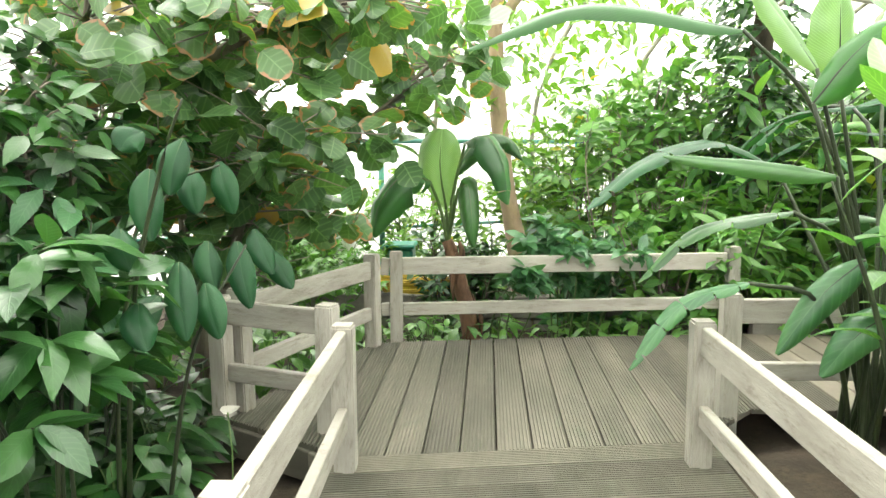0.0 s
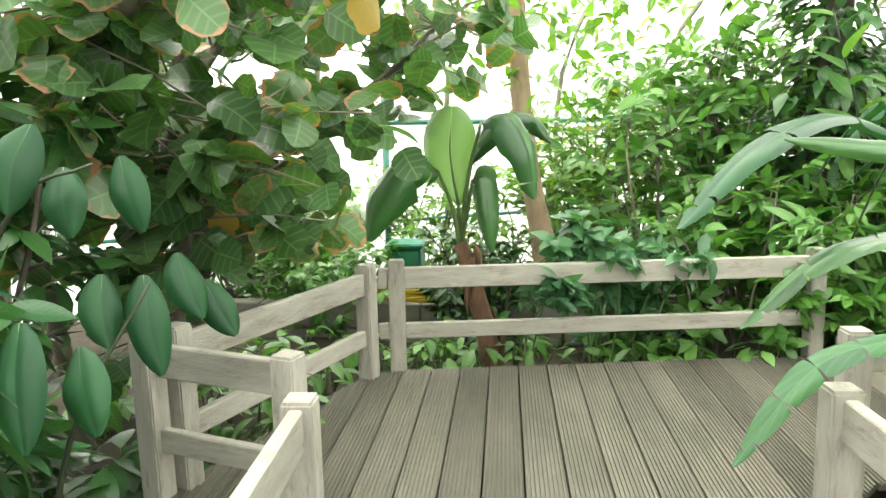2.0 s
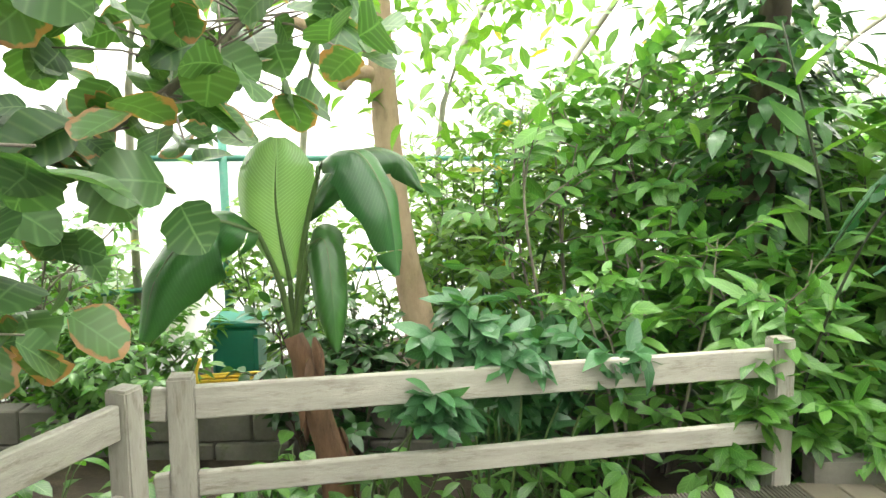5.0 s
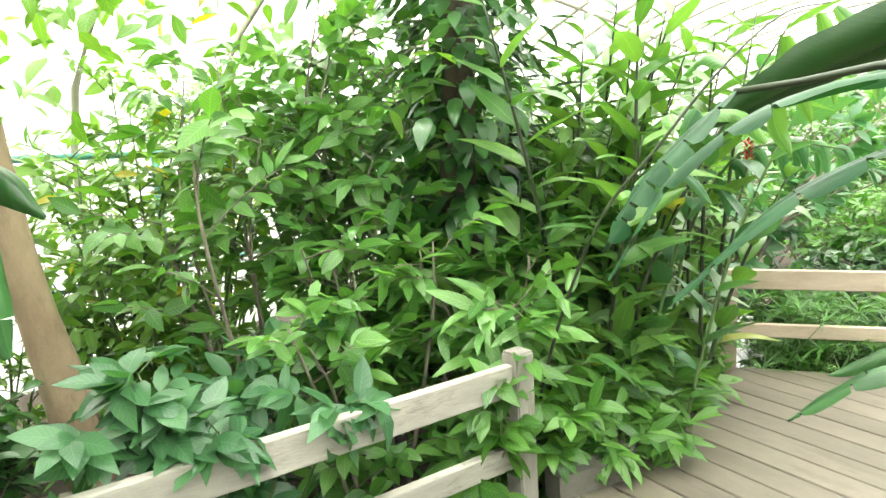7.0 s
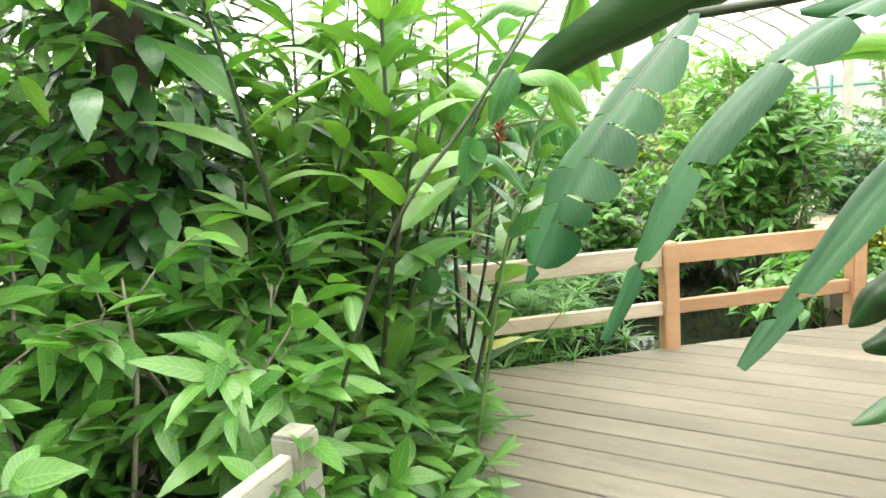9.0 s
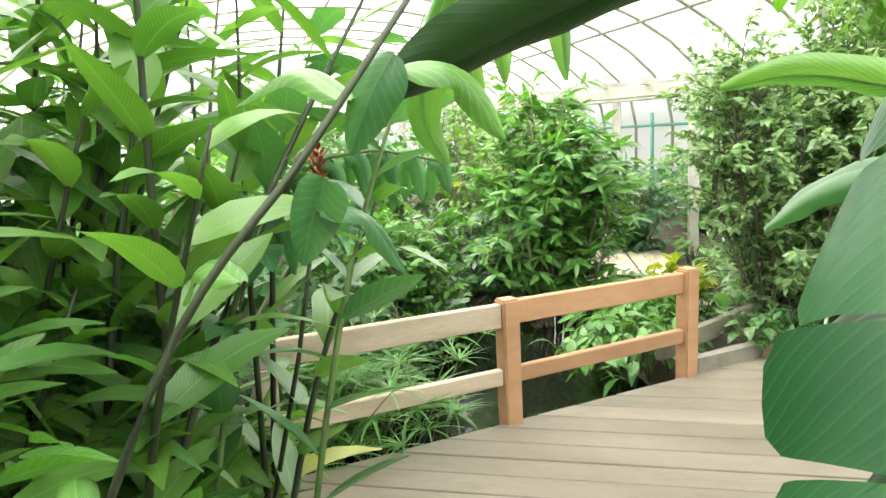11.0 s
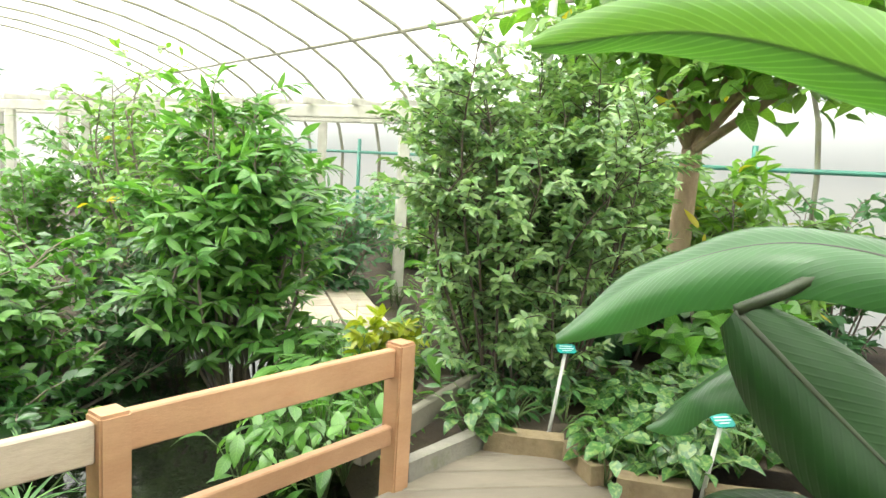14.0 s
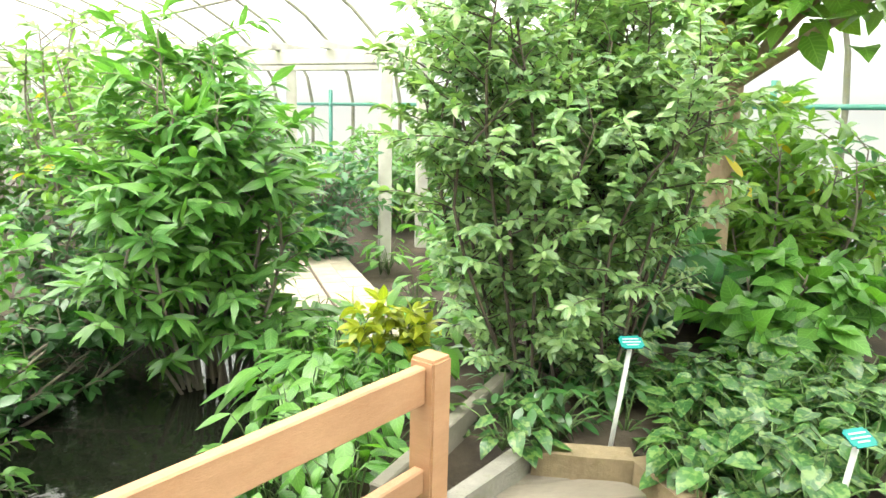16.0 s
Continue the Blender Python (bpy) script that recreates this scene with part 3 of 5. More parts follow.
prof = section(20, 0.04)
fv = [tunnel(s, n, z) for s in np.linspace(S0, S1, 29) for n, z in prof]
k = len(prof)
ff = [(i * k + j, i * k + j + 1, (i + 1) * k + j + 1, (i + 1) * k + j) for i in range(28) for j in range(k - 1)]
film = raw("ceiling", fv, ff, film_mat, None)
tagged(film, "milky translucent plastic film of an arched greenhouse", "roof", kind="structure")
for nm, s in (("wall_east", S1), ("wall_west", S0)):
    ev = [tunnel(s, n, z) for n, z in prof]
    e = raw(nm, ev, [tuple(range(len(ev)))], film_mat, None, smooth=False)
    tagged(e, "translucent end wall of the greenhouse", "wall", kind="structure")
frame_ob = thing("greenhouse_frame", (0, 0, -0.2), "arched steel tubes carrying the greenhouse film", "frame", kind="structure")
for i, s in enumerate(np.arange(S0, S1 + 0.1, 1.3)):
    v, f = tube([tunnel(s, n, z) for n, z in section(18)], [0.03, 0.03], 6)
    raw("rib", v, f, RIB_STEEL, frame_ob)
for n, z, r in ((-3.5, 0, 0.03), (5.8, 0, 0.03), (MIDN, 0, 0.03)):
    zz = EAVE + RISE * math.sqrt(1 - ((n - MIDN) / HALF) ** 2)
    v, f = tube([tunnel(S0, n, zz - 0.03), tunnel(S1, n, zz - 0.03)], [r, r], 6)
    raw("purlin", v, f, RIB_STEEL, frame_ob)
for n in (MIDN - HALF + 0.03, MIDN + HALF - 0.03):
    for zz, r in ((EAVE, 0.03), (0.45, 0.02)):
        v, f = tube([tunnel(S0, n, zz), tunnel(S1, n, zz)], [r, r], 6)
        raw("girt", v, f, GREEN_STEEL, frame_ob)
    for s in np.arange(S0 + 0.65, S1, 2.6):
        v, f = tube([tunnel(s, n, -0.3), tunnel(s, n, EAVE + 0.25)], [0.035, 0.035], 6)
        raw("stanchion", v, f, GREEN_STEEL, frame_ob)

# ---------------- fences ----------------
def fence_post(parent, x, y, top, bottom, wood, width=0.085, turn=0.0):
    bm = bmesh.new()
    bmesh.ops.create_cube(bm, size=1)
    bmesh.ops.transform(bm, matrix=Matrix.Diagonal((width, width, top - bottom, 1)), verts=bm.verts)
    bmesh.ops.bevel(bm, geom=list(bm.edges), offset=0.006, segments=2, affect="EDGES")
    for v in bm.verts:
        if v.co.z > (top - bottom) / 2 - 0.001:
            v.co.z += 0.004
    bmesh.ops.transform(bm, matrix=pose(x, y, (top + bottom) / 2, random.uniform(-0.6, 0.6), random.uniform(-0.6, 0.6), turn), verts=bm.verts)
    return part("post", bm, WHITE_POST if wood == WHITE_WOOD else wood, parent)


def fence(label, posts, spans, top=0.58, wood=WHITE_WOOD, bottom=-0.3, group="", rails=((0.505, 0.115), (0.215, 0.085))):
    """posts: (x, y); spans: pairs of places between which two rails run."""
    f = thing("wooden_fence", (posts[0][0], posts[0][1], bottom), label, "fence", group)
    turn = math.degrees(math.atan2(posts[-1][1] - posts[0][1], posts[-1][0] - posts[0][0]))
    for p in posts:
        fence_post(f, p[0], p[1], p[2] if len(p) > 2 else top, bottom, p[3] if len(p) > 3 else wood, turn=turn)
    for a, b, *w in spans:
        for z, h in rails:
            dz = random.uniform(-0.006, 0.006)
            part("rail", box_bm((*a, z + dz), (*b, z - dz), 0.038, h, 0.005), w[0] if w else wood, f)
    return f


def toward(a, b, d):
    l = math.hypot(b[0] - a[0], b[1] - a[1])
    return (a[0] + (b[0] - a[0]) * d / l, a[1] + (b[1] - a[1]) * d / l)


def span(a, b, ga=0.043, gb=0.043):
    return (toward(a, b, ga), toward(b, a, gb))


P1, P2, P3 = (-0.79, 4.40), (-0.65, 4.53), (1.635, 4.82)
LL, BL2, BL, BR, BR2 = (-1.30, 3.10), (-0.75, 2.93), (-0.60, 2.55), (0.80, 2.66), (1.09, 3.22)
A, B, C = (3.54, 5.42), (4.25, 4.57), (4.99, 3.72)
fence("weathered white-painted low fence with two rails behind the deck", [P2, P3], [span(P2, P3), (toward(P2, P3, -0.10), toward(P2, P3, -0.043))], 0.60)
fence("weathered white-painted low fence on the deck's side", [P1, (LL[0] + 0.06, LL[1] + 0.10)], [span(P1, (LL[0] + 0.06, LL[1] + 0.10))], 0.60)
fence("short white-painted fence at the deck's front corner", [LL, BL2], [span(LL, BL2)])
fence("white-painted handrail of the footbridge", [BL, (-0.55, 1.18), (-0.52, -0.2), (-0.5, -1.6)], [span(BL, (-0.55, 1.18)), span((-0.55, 1.18), (-0.52, -0.2)), span((-0.52, -0.2), (-0.5, -1.6))], group="footbridge handrails")
fence("white-painted handrail of the footbridge", [BR, (0.83, 1.2), (0.86, -0.2), (0.88, -1.6)], [span(BR, (0.83, 1.2)), span((0.83, 1.2), (0.86, -0.2)), span((0.86, -0.2), (0.88, -1.6))], group="footbridge handrails")
fence("white-painted low fence along the deck behind the bridge", [BR2, (2.35, 3.24)], [span(BR2, (2.35, 3.24))])
fence("orange larch fence by the pond, one bay sun-bleached", [(*A, 0.46, PALE_WOOD), (*B, 0.58, NEW_WOOD), (*C, 0.58, NEW_WOOD)], [(toward(A, B, -0.03), toward(B, A, 0.043), PALE_WOOD), (*span(B, C), NEW_WOOD)], rails=((0.515, 0.11), (0.225, 0.075)))

# ---------------- deck ----------------
FAR = [(-1.29, 3.13), (-0.83, 4.43), (-0.62, 4.515), (0.0, 4.6), (1.66, 4.80), (2.12, 4.74), (2.45, 4.98), (3.56, 5.38), (5.02, 3.66), (5.36, 3.31)]
NEAR = [(-1.29, 3.07), (-0.80, 2.78), (-0.66, 2.65), (0.90, 2.885), (1.10, 3.16), (1.2, 3.3), (3.4, 3.3), (3.9, 2.6), (4.3, 1.2), (4.6, 1.2), (4.77, 2.65), (4.88, 2.88), (5.23, 2.91), (5.36, 3.29)]


def along(x, line):
    return float(np.interp(x, [p[0] for p in line], [p[1] for p in line]))


PITCH, WIDE, THICK = 0.155, 0.147, 0.028


def board(parent, x0, x1, lo0, lo1, hi0, hi1, grooves, material, top=0.0, swap=None):
    """A board from x0 to x1 with slanted ends; grooved along its length."""
    prof = []
    if grooves:
        n = grooves
        for i in range(n):
            a = x0 + (x1 - x0) * i / n
            w = (x1 - x0) / n
            prof += [(a + w * 0.08, 0.0), (a + w * 0.5, 0.0), (a + w * 0.58, -0.007), (a + w * 0.98, -0.007)]
        prof[0] = (x0, -0.002)
        prof[-1] = (x1, -0.002)
    else:
        prof = [(x0, -0.004), (x0 + 0.004, 0.0), ((x0 + x1) / 2, 0.0005), (x1 - 0.004, 0.0), (x1, -0.004)]
    prof = prof + [(x1, -THICK), (x0, -THICK)]
    v = []
    for lo in (True, False):
        for x, z in prof:
            s = (x - x0) / (x1 - x0)
            y = lo0 + (lo1 - lo0) * s if lo else hi0 + (hi1 - hi0) * s
            v.append((x, y, top + z) if swap is None else swap(x, y, top + z))
    n = len(prof)
    f = [(i, (i + 1) % n, n + (i + 1) % n, n + i) for i in range(n)] + [tuple(range(n))[::-1], tuple(range(n, 2 * n))]
    return raw("plank", v, f, material, parent, smooth=False)


deck = thing("deck", (1.5, 4, -0.03), "grooved grey timber decking, worn pale and smooth near the pond", "deck", kind="structure")
for k in range(-9, 36):
    x0, x1 = k * PITCH + 0.0025, k * PITCH + 0.0025 + WIDE
    x0, x1 = max(x0, -1.285), min(x1, 5.355)
    if x1 - x0 < 0.03:
        continue
    lo0, lo1, hi0, hi1 = along(x0, NEAR), along(x1, NEAR), along(x0, FAR), along(x1, FAR)
    if hi0 - lo0 < 0.04 and hi1 - lo1 < 0.04:
        continue
    board(deck, x0, x1, lo0, lo1, max(hi0, lo0 + 0.01), max(hi1, lo1 + 0.01), 9 if k < 11 else 0, DECK_GREY if k < 11 else DECK_WORN, random.uniform(-0.0015, 0.0015))
for a, b in ((NEAR[0], NEAR[1]), (NEAR[1], NEAR[2])):
    part("fascia", box_bm((a[0], a[1] - 0.01, -0.10), (b[0], b[1] - 0.01, -0.10), 0.028, 0.14), DECK_GREY, deck)
for a, b in zip(FAR[1:8], FAR[2:9]):
    part("fascia", box_bm((a[0], a[1] - 0.03, -0.105), (b[0], b[1] - 0.03, -0.105), 0.03, 0.14), DECK_GREY, deck)
for x in (-0.5, 0.6, 1.7, 2.8, 3.9):
    part("joist", box_bm((x, along(x, NEAR) + 0.1, -0.12), (x, along(x, FAR) - 0.1, -0.12), 0.06, 0.15, 0), DECK_GREY, deck)
bridge = thing("footbridge", (0.1, 0.2, -0.03), "grooved timber footbridge with planks laid across", "footbridge", kind="structure")
for i in range(34):
    y1 = -0.008 - i * PITCH
    y0 = y1 - WIDE
    # planks lie across the bridge, skewed like the deck's edge
    board(bridge, y0, y1, -0.70, -0.70, 0.92, 0.92, 9, DECK_GREY, random.uniform(-0.001, 0.001), swap=lambda a, b, c: (b, 2.755 + a + 0.152 * b, c))
for x in (-0.62, 0.84):
    part("bearer", box_bm((x, -2.4, -0.13), (x, 2.6, -0.13), 0.07, 0.18), DECK_GREY, bridge)

# ---------------- edgings ----------------
def block(name, label, category, a, b, width, height, z, material, rough=0.006, seed=0):
    bm = box_bm((*a, z + height / 2), (*b, z + height / 2), width, height, 0)
    bmesh.ops.subdivide_edges(bm, edges=list(bm.edges), cuts=4, use_grid_fill=True)
    for v in bm.verts:
        v.co += noise.noise_vector(v.co * 9 + Vector((seed, 0, 0))) * rough
    ob = part(name, bm, material, None, smooth=False)
    return tagged(ob, label, category)


block("kerb", "pale concrete kerb beside the pond fence", "kerb", (5.04, 3.68), (5.38, 3.28), 0.065, 0.10, -0.02, CONCRETE, seed=1)
block("edging_stone", "ochre stained edging block of the flower bed", "edging", (5.37, 3.26), (5.25, 2.93), 0.10, 0.095, -0.01, STONE, seed=2)
block("edging_stone", "ochre stained edging block of the flower bed", "edging", (5.24, 2.90), (4.95, 2.87), 0.10, 0.09, -0.01, STONE, seed=3)
block("edging_stone", "ochre stained edging block of the flower bed", "edging", (4.87, 2.84), (4.76, 2.58), 0.10, 0.095, -0.01, STONE, seed=4)
block("edging_stone", "ochre stained edging block of the flower bed", "edging", (4.74, 2.54), (4.62, 2.2), 0.10, 0.095, -0.01, STONE, seed=5)
for i, (a, b) in enumerate((((1.78, 4.83), (2.1, 4.80)), ((2.12, 4.82), (2.42, 5.03)), ((2.46, 5.06), (2.9, 5.24)), ((2.94, 5.25), (3.4, 5.44)))):
    block("edging_stone", "pale stone edging between deck and ginger bed", "edging", a, b, 0.10, 0.11, -0.02, CONCRETE, seed=10 + i)
beam = part("timber_edging", box_bm((5.08, 3.86, 0.10), (6.3, 2.78, 0.20), 0.05, 0.11, 0.006), DECK_GREY, None)
tagged(beam, "grey-brown timber board edging a planting bed", "edging")
bed = bmesh.new()
bmesh.ops.create_grid(bed, x_segments=24, y_segments=24, size=1.0)
for v in bed.verts:
    x, y = 5.32 + 1.5 * (v.co.x + 1) / 2 * 1.6, 1.4 + 1.75 * (v.co.y + 1) / 2
    x = x - max(0, 3.0 - y) * 0.45
    v.co = Vector((x, y, 0.06 + 0.05 * noise.noise(Vector((x * 3, y * 3, 0)))))
bedob = part("raised_bed_soil", bed, SOIL, None, smooth=True)
tagged(bedob, "dark loose soil of the raised flower bed", "soil", kind="structure")
wall_blocks = thing("low_block_wall", (-0.6, 5.9, -0.3), "low grey concrete block wall behind the banana", "wall", kind="structure")
for i in range(10):
    for j in range(2):
        x = -2.9 + i * 0.405 + (0.2 if j else 0)
        part("concrete_block", box_bm((x, 5.95 - 0.02 * i, -0.225 + j * 0.195), (x + 0.395, 5.94 - 0.02 * i, -0.225 + j * 0.195), 0.14, 0.185, 0.008), CONCRETE, wall_blocks)

# ---------------- plants round the first deck ----------------
# sea grape: grey trunks behind the side fence, limbs over the deck, big round leaves
grape = thing("sea_grape_tree", (-1.75, 3.9, -0.25), "sea grape tree with large round leathery leaves browning at the rim", "tree")
rng = np.random.default_rng(5)
limbs = [
    [(-1.75, 3.9, -0.3), (-1.7, 3.95, 0.8), (-1.45, 4.1, 1.6), (-0.9, 4.5, 2.2), (-0.2, 4.9, 2.6)],
    [(-1.65, 4.0, -0.3), (-1.5, 4.1, 0.7), (-1.25, 4.4, 1.2), (-0.75, 4.75, 1.55), (-0.25, 4.9, 2.05)],
    [(-2.0, 3.8, -0.3), (-2.1, 3.7, 0.9), (-2.1, 3.5, 1.7), (-1.8, 3.2, 2.4)],
    [(-1.9, 4.2, -0.3), (-2.0, 4.4, 1.0), (-1.8, 4.9, 1.9), (-1.2, 5.3, 2.5)],
    [(-1.7, 3.9, -0.3), (-1.5, 3.75, 0.5), (-1.3, 3.55, 1.0), (-1.05, 3.45, 1.35)],
    [(-2.3, 4.0, -0.3), (-2.7, 4.0, 1.0), (-3.0, 3.8, 2.0), (-3.0, 3.5, 2.6)],
    [(-2.0, 3.8, 0.9), (-1.6, 3.3, 1.5), (-1.1, 3.2, 1.8), (-0.6, 3.4, 2.0)],
]
tw, GP, GW, GF, GS = [], [], [], [], []
for q, l in enumerate(limbs):
    line = smooth_line(l, 22)
    v, f = tube(line, [0.045, 0.03, 0.008], 8)
    raw("limb", v, f, BARK_GREY, grape)
    for j in range(84):
        s = 0.30 + 0.70 * rng.uniform()
        p = line[min(21, int(s * 21))]
        b = rng.uniform(0, 2 * np.pi)
        o = p + np.array([math.cos(b), math.sin(b), rng.uniform(-0.45, 0.7)]) * rng.uniform(0.08, 0.62)
        tw.append(tube([p, (p + o) / 2 + [0, 0, 0.03], o], [0.006, 0.003], 4))
        if o[2] < 0.8 and o[0] > -1.35 and j % 5:
            continue
        for m in range(3):
            a = rng.uniform(0, 2 * np.pi)
            GP.append(o + rng.normal(0, 0.03, 3))
            GW.append([math.cos(a), math.sin(a), rng.uniform(-1.0, 0.25)])
            GF.append([0.8 * rng.normal() + 0.15, 0.8 * rng.normal() - 0.3, 1.0])
            GS.append(rng.uniform(0.10, 0.22))
v, f = join(tw)
raw("branchwork", v, f, BARK_GREY, grape, kind="stuff")
set_leaves(grape, GP, GW, GF, GS, "round", L_GRAPE, 300, 0.35, 5, fine=True)

# shrub with drooping ovate leaves beside the bridge
shrub("broadleaf_shrub", "shrub with drooping dark oval leaves beside the bridge handrail", "shrub", (-1.36, 1.8, -0.25), 1.7, (0.24, 0.35), "ovate", (0.20, 0.30), L_DARK, 6, 5, 4, 0.2, 110, DARK_STEM, 0.008, 0.62, 0.9, 0.15, 11)
shrub("broadleaf_shrub", "shrub with drooping blue-green oval leaves beside the bridge handrail", "shrub", (-1.68, 2.3, -0.25), 1.6, (0.25, 0.3), "ovate", (0.2, 0.3), L_BLUE, 9, 7, 4, 0.2, 200, DARK_STEM, 0.009, 0.5, 0.9, 0.15, 12)
shrub("broadleaf_shrub", "dense shrub with dark oval leaves near the bridge", "shrub", (-2.2, 2.7, -0.25), 2.4, (0.8, 0.7), "ovate", (0.13, 0.22), L_DARK, 20, 12, 7, 0.35, 150, BARK_GREY, 0.014, 0.3, 0.6, 0.1, 13)
shrub("broadleaf_shrub", "tall leafy shrub by the bridge with mid-green leaves", "shrub", (-2.0, 1.3, -0.25), 2.6, (0.7, 0.7), "ovate", (0.14, 0.22), L_DARK, 18, 11, 7, 0.35, 100, BARK_GREY, 0.014, 0.4, 0.6, 0.1, 14)
shrub("broadleaf_shrub", "dense dark shrub behind the sea grape", "shrub", (-3.3, 5.2, -0.25), 2.9, (1.1, 0.9), "ovate", (0.14, 0.22), L_DARK, 11, 9, 6, 0.45, 0, BARK_GREY, 0.014, 0.1, 0.5, 0.1, 15)
shrub("broadleaf_shrub", "dense dark shrub by the far wall", "shrub", (-2.2, 6.6, -0.25), 1.7, (1.0, 0.6), "ovate", (0.09, 0.15), L_SHRUB, 14, 10, 7, 0.4, 0, BARK_GREY, 0.012, 0.1, 0.4, 0.1, 16)
near_leaves = thing("broadleaf_shrub", (-1.35, 2.2, -0.25), "thin-stemmed shrub with large oval leaves hanging by the bridge, coloured dark as if backlit", "shrub")
for st in ([(-1.35, 2.2, -0.3), (-1.3, 2.2, 0.6), (-1.15, 2.3, 1.1), (-0.98, 2.35, 1.2)], [(-1.3, 2.15, -0.3), (-1.2, 2.1, 0.7), (-1.05, 2.05, 1.2), (-0.95, 2.0, 1.4)], [(-1.25, 2.3, -0.3), (-1.12, 2.35, 0.5), (-0.95, 2.5, 0.9)]):
    v, f = tube(smooth_line(st, 14), [0.010, 0.004], 6)
    raw("stem", v, f, DARK_STEM, near_leaves)
HANG = [
    (-1.10, 2.33, 1.29, -1.12, 2.25, 1.10),
    (-1.15, 2.18, 1.19, -1.12, 2.10, 0.96),
    (-1.14, 2.61, 0.90, -1.09, 2.53, 0.72),
    (-1.02, 2.60, 0.90, -0.95, 2.52, 0.65),
    (-1.07, 2.18, 0.88, -1.01, 2.07, 0.64),
    (-1.05, 2.34, 0.78, -0.97, 2.25, 0.60),
    (-1.16, 2.17, 1.31, -1.20, 2.09, 1.25),
    (-1.12, 1.99, 0.78, -1.06, 1.91, 0.65),
    (-1.01, 2.78, 0.93, -0.92, 2.72, 0.75),
    (-1.22, 2.10, 1.00, -1.17, 2.05, 0.87),
    (-1.16, 2.52, 1.19, -1.12, 2.46, 1.02),
    (-1.14, 2.75, 1.21, -1.07, 2.71, 1.00),
    (-1.16, 2.21, 0.76, -1.19, 2.09, 0.66),
    (-0.98, 2.88, 0.83, -0.87, 2.83, 0.67),
]
for q, (x0, y0, z0, x1, y1, z1) in enumerate(HANG):
    # backlit darkness of these leaves comes from the darker paddle colour
    big_leaf(near_leaves, [(x0, y0, z0), ((x0 + x1) / 2, (y0 + y1) / 2 - 0.02, (z0 + z1) / 2 + 0.01), (x1, y1, z1)], 0.115, L_TORN, None, 0, 0.2, (0.45 + 0.3 * math.sin(q), -1, 0.25), q + 160, 12, 0.85)
rs = np.random.default_rng(21)
spots = [(rs.uniform(-2.3, -0.9), rs.uniform(0.6, 2.75), -0.24) for _ in range(80)]
spots = [p for p in spots if p[0] < -0.43 * p[1] - 0.22] + [(rs.uniform(-2.5, -1.42), rs.uniform(2.1, 3.5), -0.24) for _ in range(60)]
carpet("peace_lily", "bed of dark green peace lilies in dense clumps", "plant", spots, "ovate", (0.14, 0.24), L_DARK, 11, (0.10, 0.38), 22, 240)
spots = [(rs.uniform(-1.3, 1.7), rs.uniform(4.85, 5.25), -0.2) for _ in range(40)]
carpet("ground_cover", "low leafy ground cover behind the white fence", "plant", spots, "ovate", (0.10, 0.18), L_MID, 8, (0.06, 0.26), 23, 120)
spots = [(rs.uniform(-2.2, -1.0), rs.uniform(3.6, 5.2), -0.2) for _ in range(26)]
carpet("ground_cover", "dark leafy ground cover under the sea grape", "plant", spots, "ovate", (0.12, 0.2), L_SHRUB, 8, (0.06, 0.3), 24, 80)
for q, (x, y) in enumerate(((-1.02, 2.42), )):
    fl = thing("lily_flower", (x, y, -0.2), "single white spathe flower above the peace lilies", "flower")
    v, f, uvs = leaf_template("heart", 0.1, 0.8, 8, 4)
    spathe = raw("spathe", v * 0.10 + np.array([x, y, 0.26]), f, PLASTER, fl)
    v, f = tube([(x, y, -0.22), (x + 0.01, y, 0.1), (x, y, 0.27)], [0.004, 0.003], 5)
    raw("stalk", v, f, GREEN_STEM, fl)

shrub("leafy_shrub", "dark low undergrowth behind the dwarf banana", "shrub", (-0.25, 5.75, -0.22), 0.95, (0.4, 0.2), "ovate", (0.10, 0.16), L_DARK, 14, 8, 6, 0.24, 0, BARK_DARK, 0.010, 0.1, 0.4, 0.1, 55)

# dwarf banana behind the fence
ban = thing("dwarf_banana", (-0.2, 4.95, -0.25), "dwarf banana with ragged brown stem and broad drooping leaves", "banana plant")
v, f = tube(smooth_line([(-0.14, 4.95, -0.3), (-0.2, 4.97, 0.15), (-0.33, 5.0, 0.62)], 14), [0.075, 0.06, 0.045], 12)
v = v + np.array([noise.noise_vector(Vector(p) * 14) * 0.014 for p in v])
raw("trunk", v, f, BANANA_SKIN, ban)
for q in range(7):
    a = q * 0.95
    b = np.array([-0.16 - 0.02 * q, 4.96, 0.05 + 0.08 * q])
    big_leaf(ban, [b + [0.05 * math.cos(a), 0.05 * math.sin(a), 0.1], b + [0.085 * math.cos(a), 0.085 * math.sin(a), 0.02], b + [0.08 * math.cos(a), 0.08 * math.sin(a), -0.12]], 0.07, BANANA_SKIN, None, 0, 0.5, (math.cos(a), math.sin(a), 0.2), q, 8)
neck = (-0.33, 5.0, 0.6)
big_leaf(ban, [(-0.34, 5.0, 0.85), (-0.38, 4.97, 1.15), (-0.36, 4.93, 1.42)], 0.36, L_PALE_BANANA, [neck], 0, 0.3, (0.1, -1, 0.25), 1, taper=1.25)
big_leaf(ban, [(-0.20, 4.96, 1.32), (-0.05, 4.85, 1.36), (0.06, 4.78, 1.18), (0.10, 4.74, 0.90)], 0.34, L_BANANA, [neck, (-0.28, 5.0, 1.0)], 2, 0.4, (0.6, -0.5, 0.7), 2)
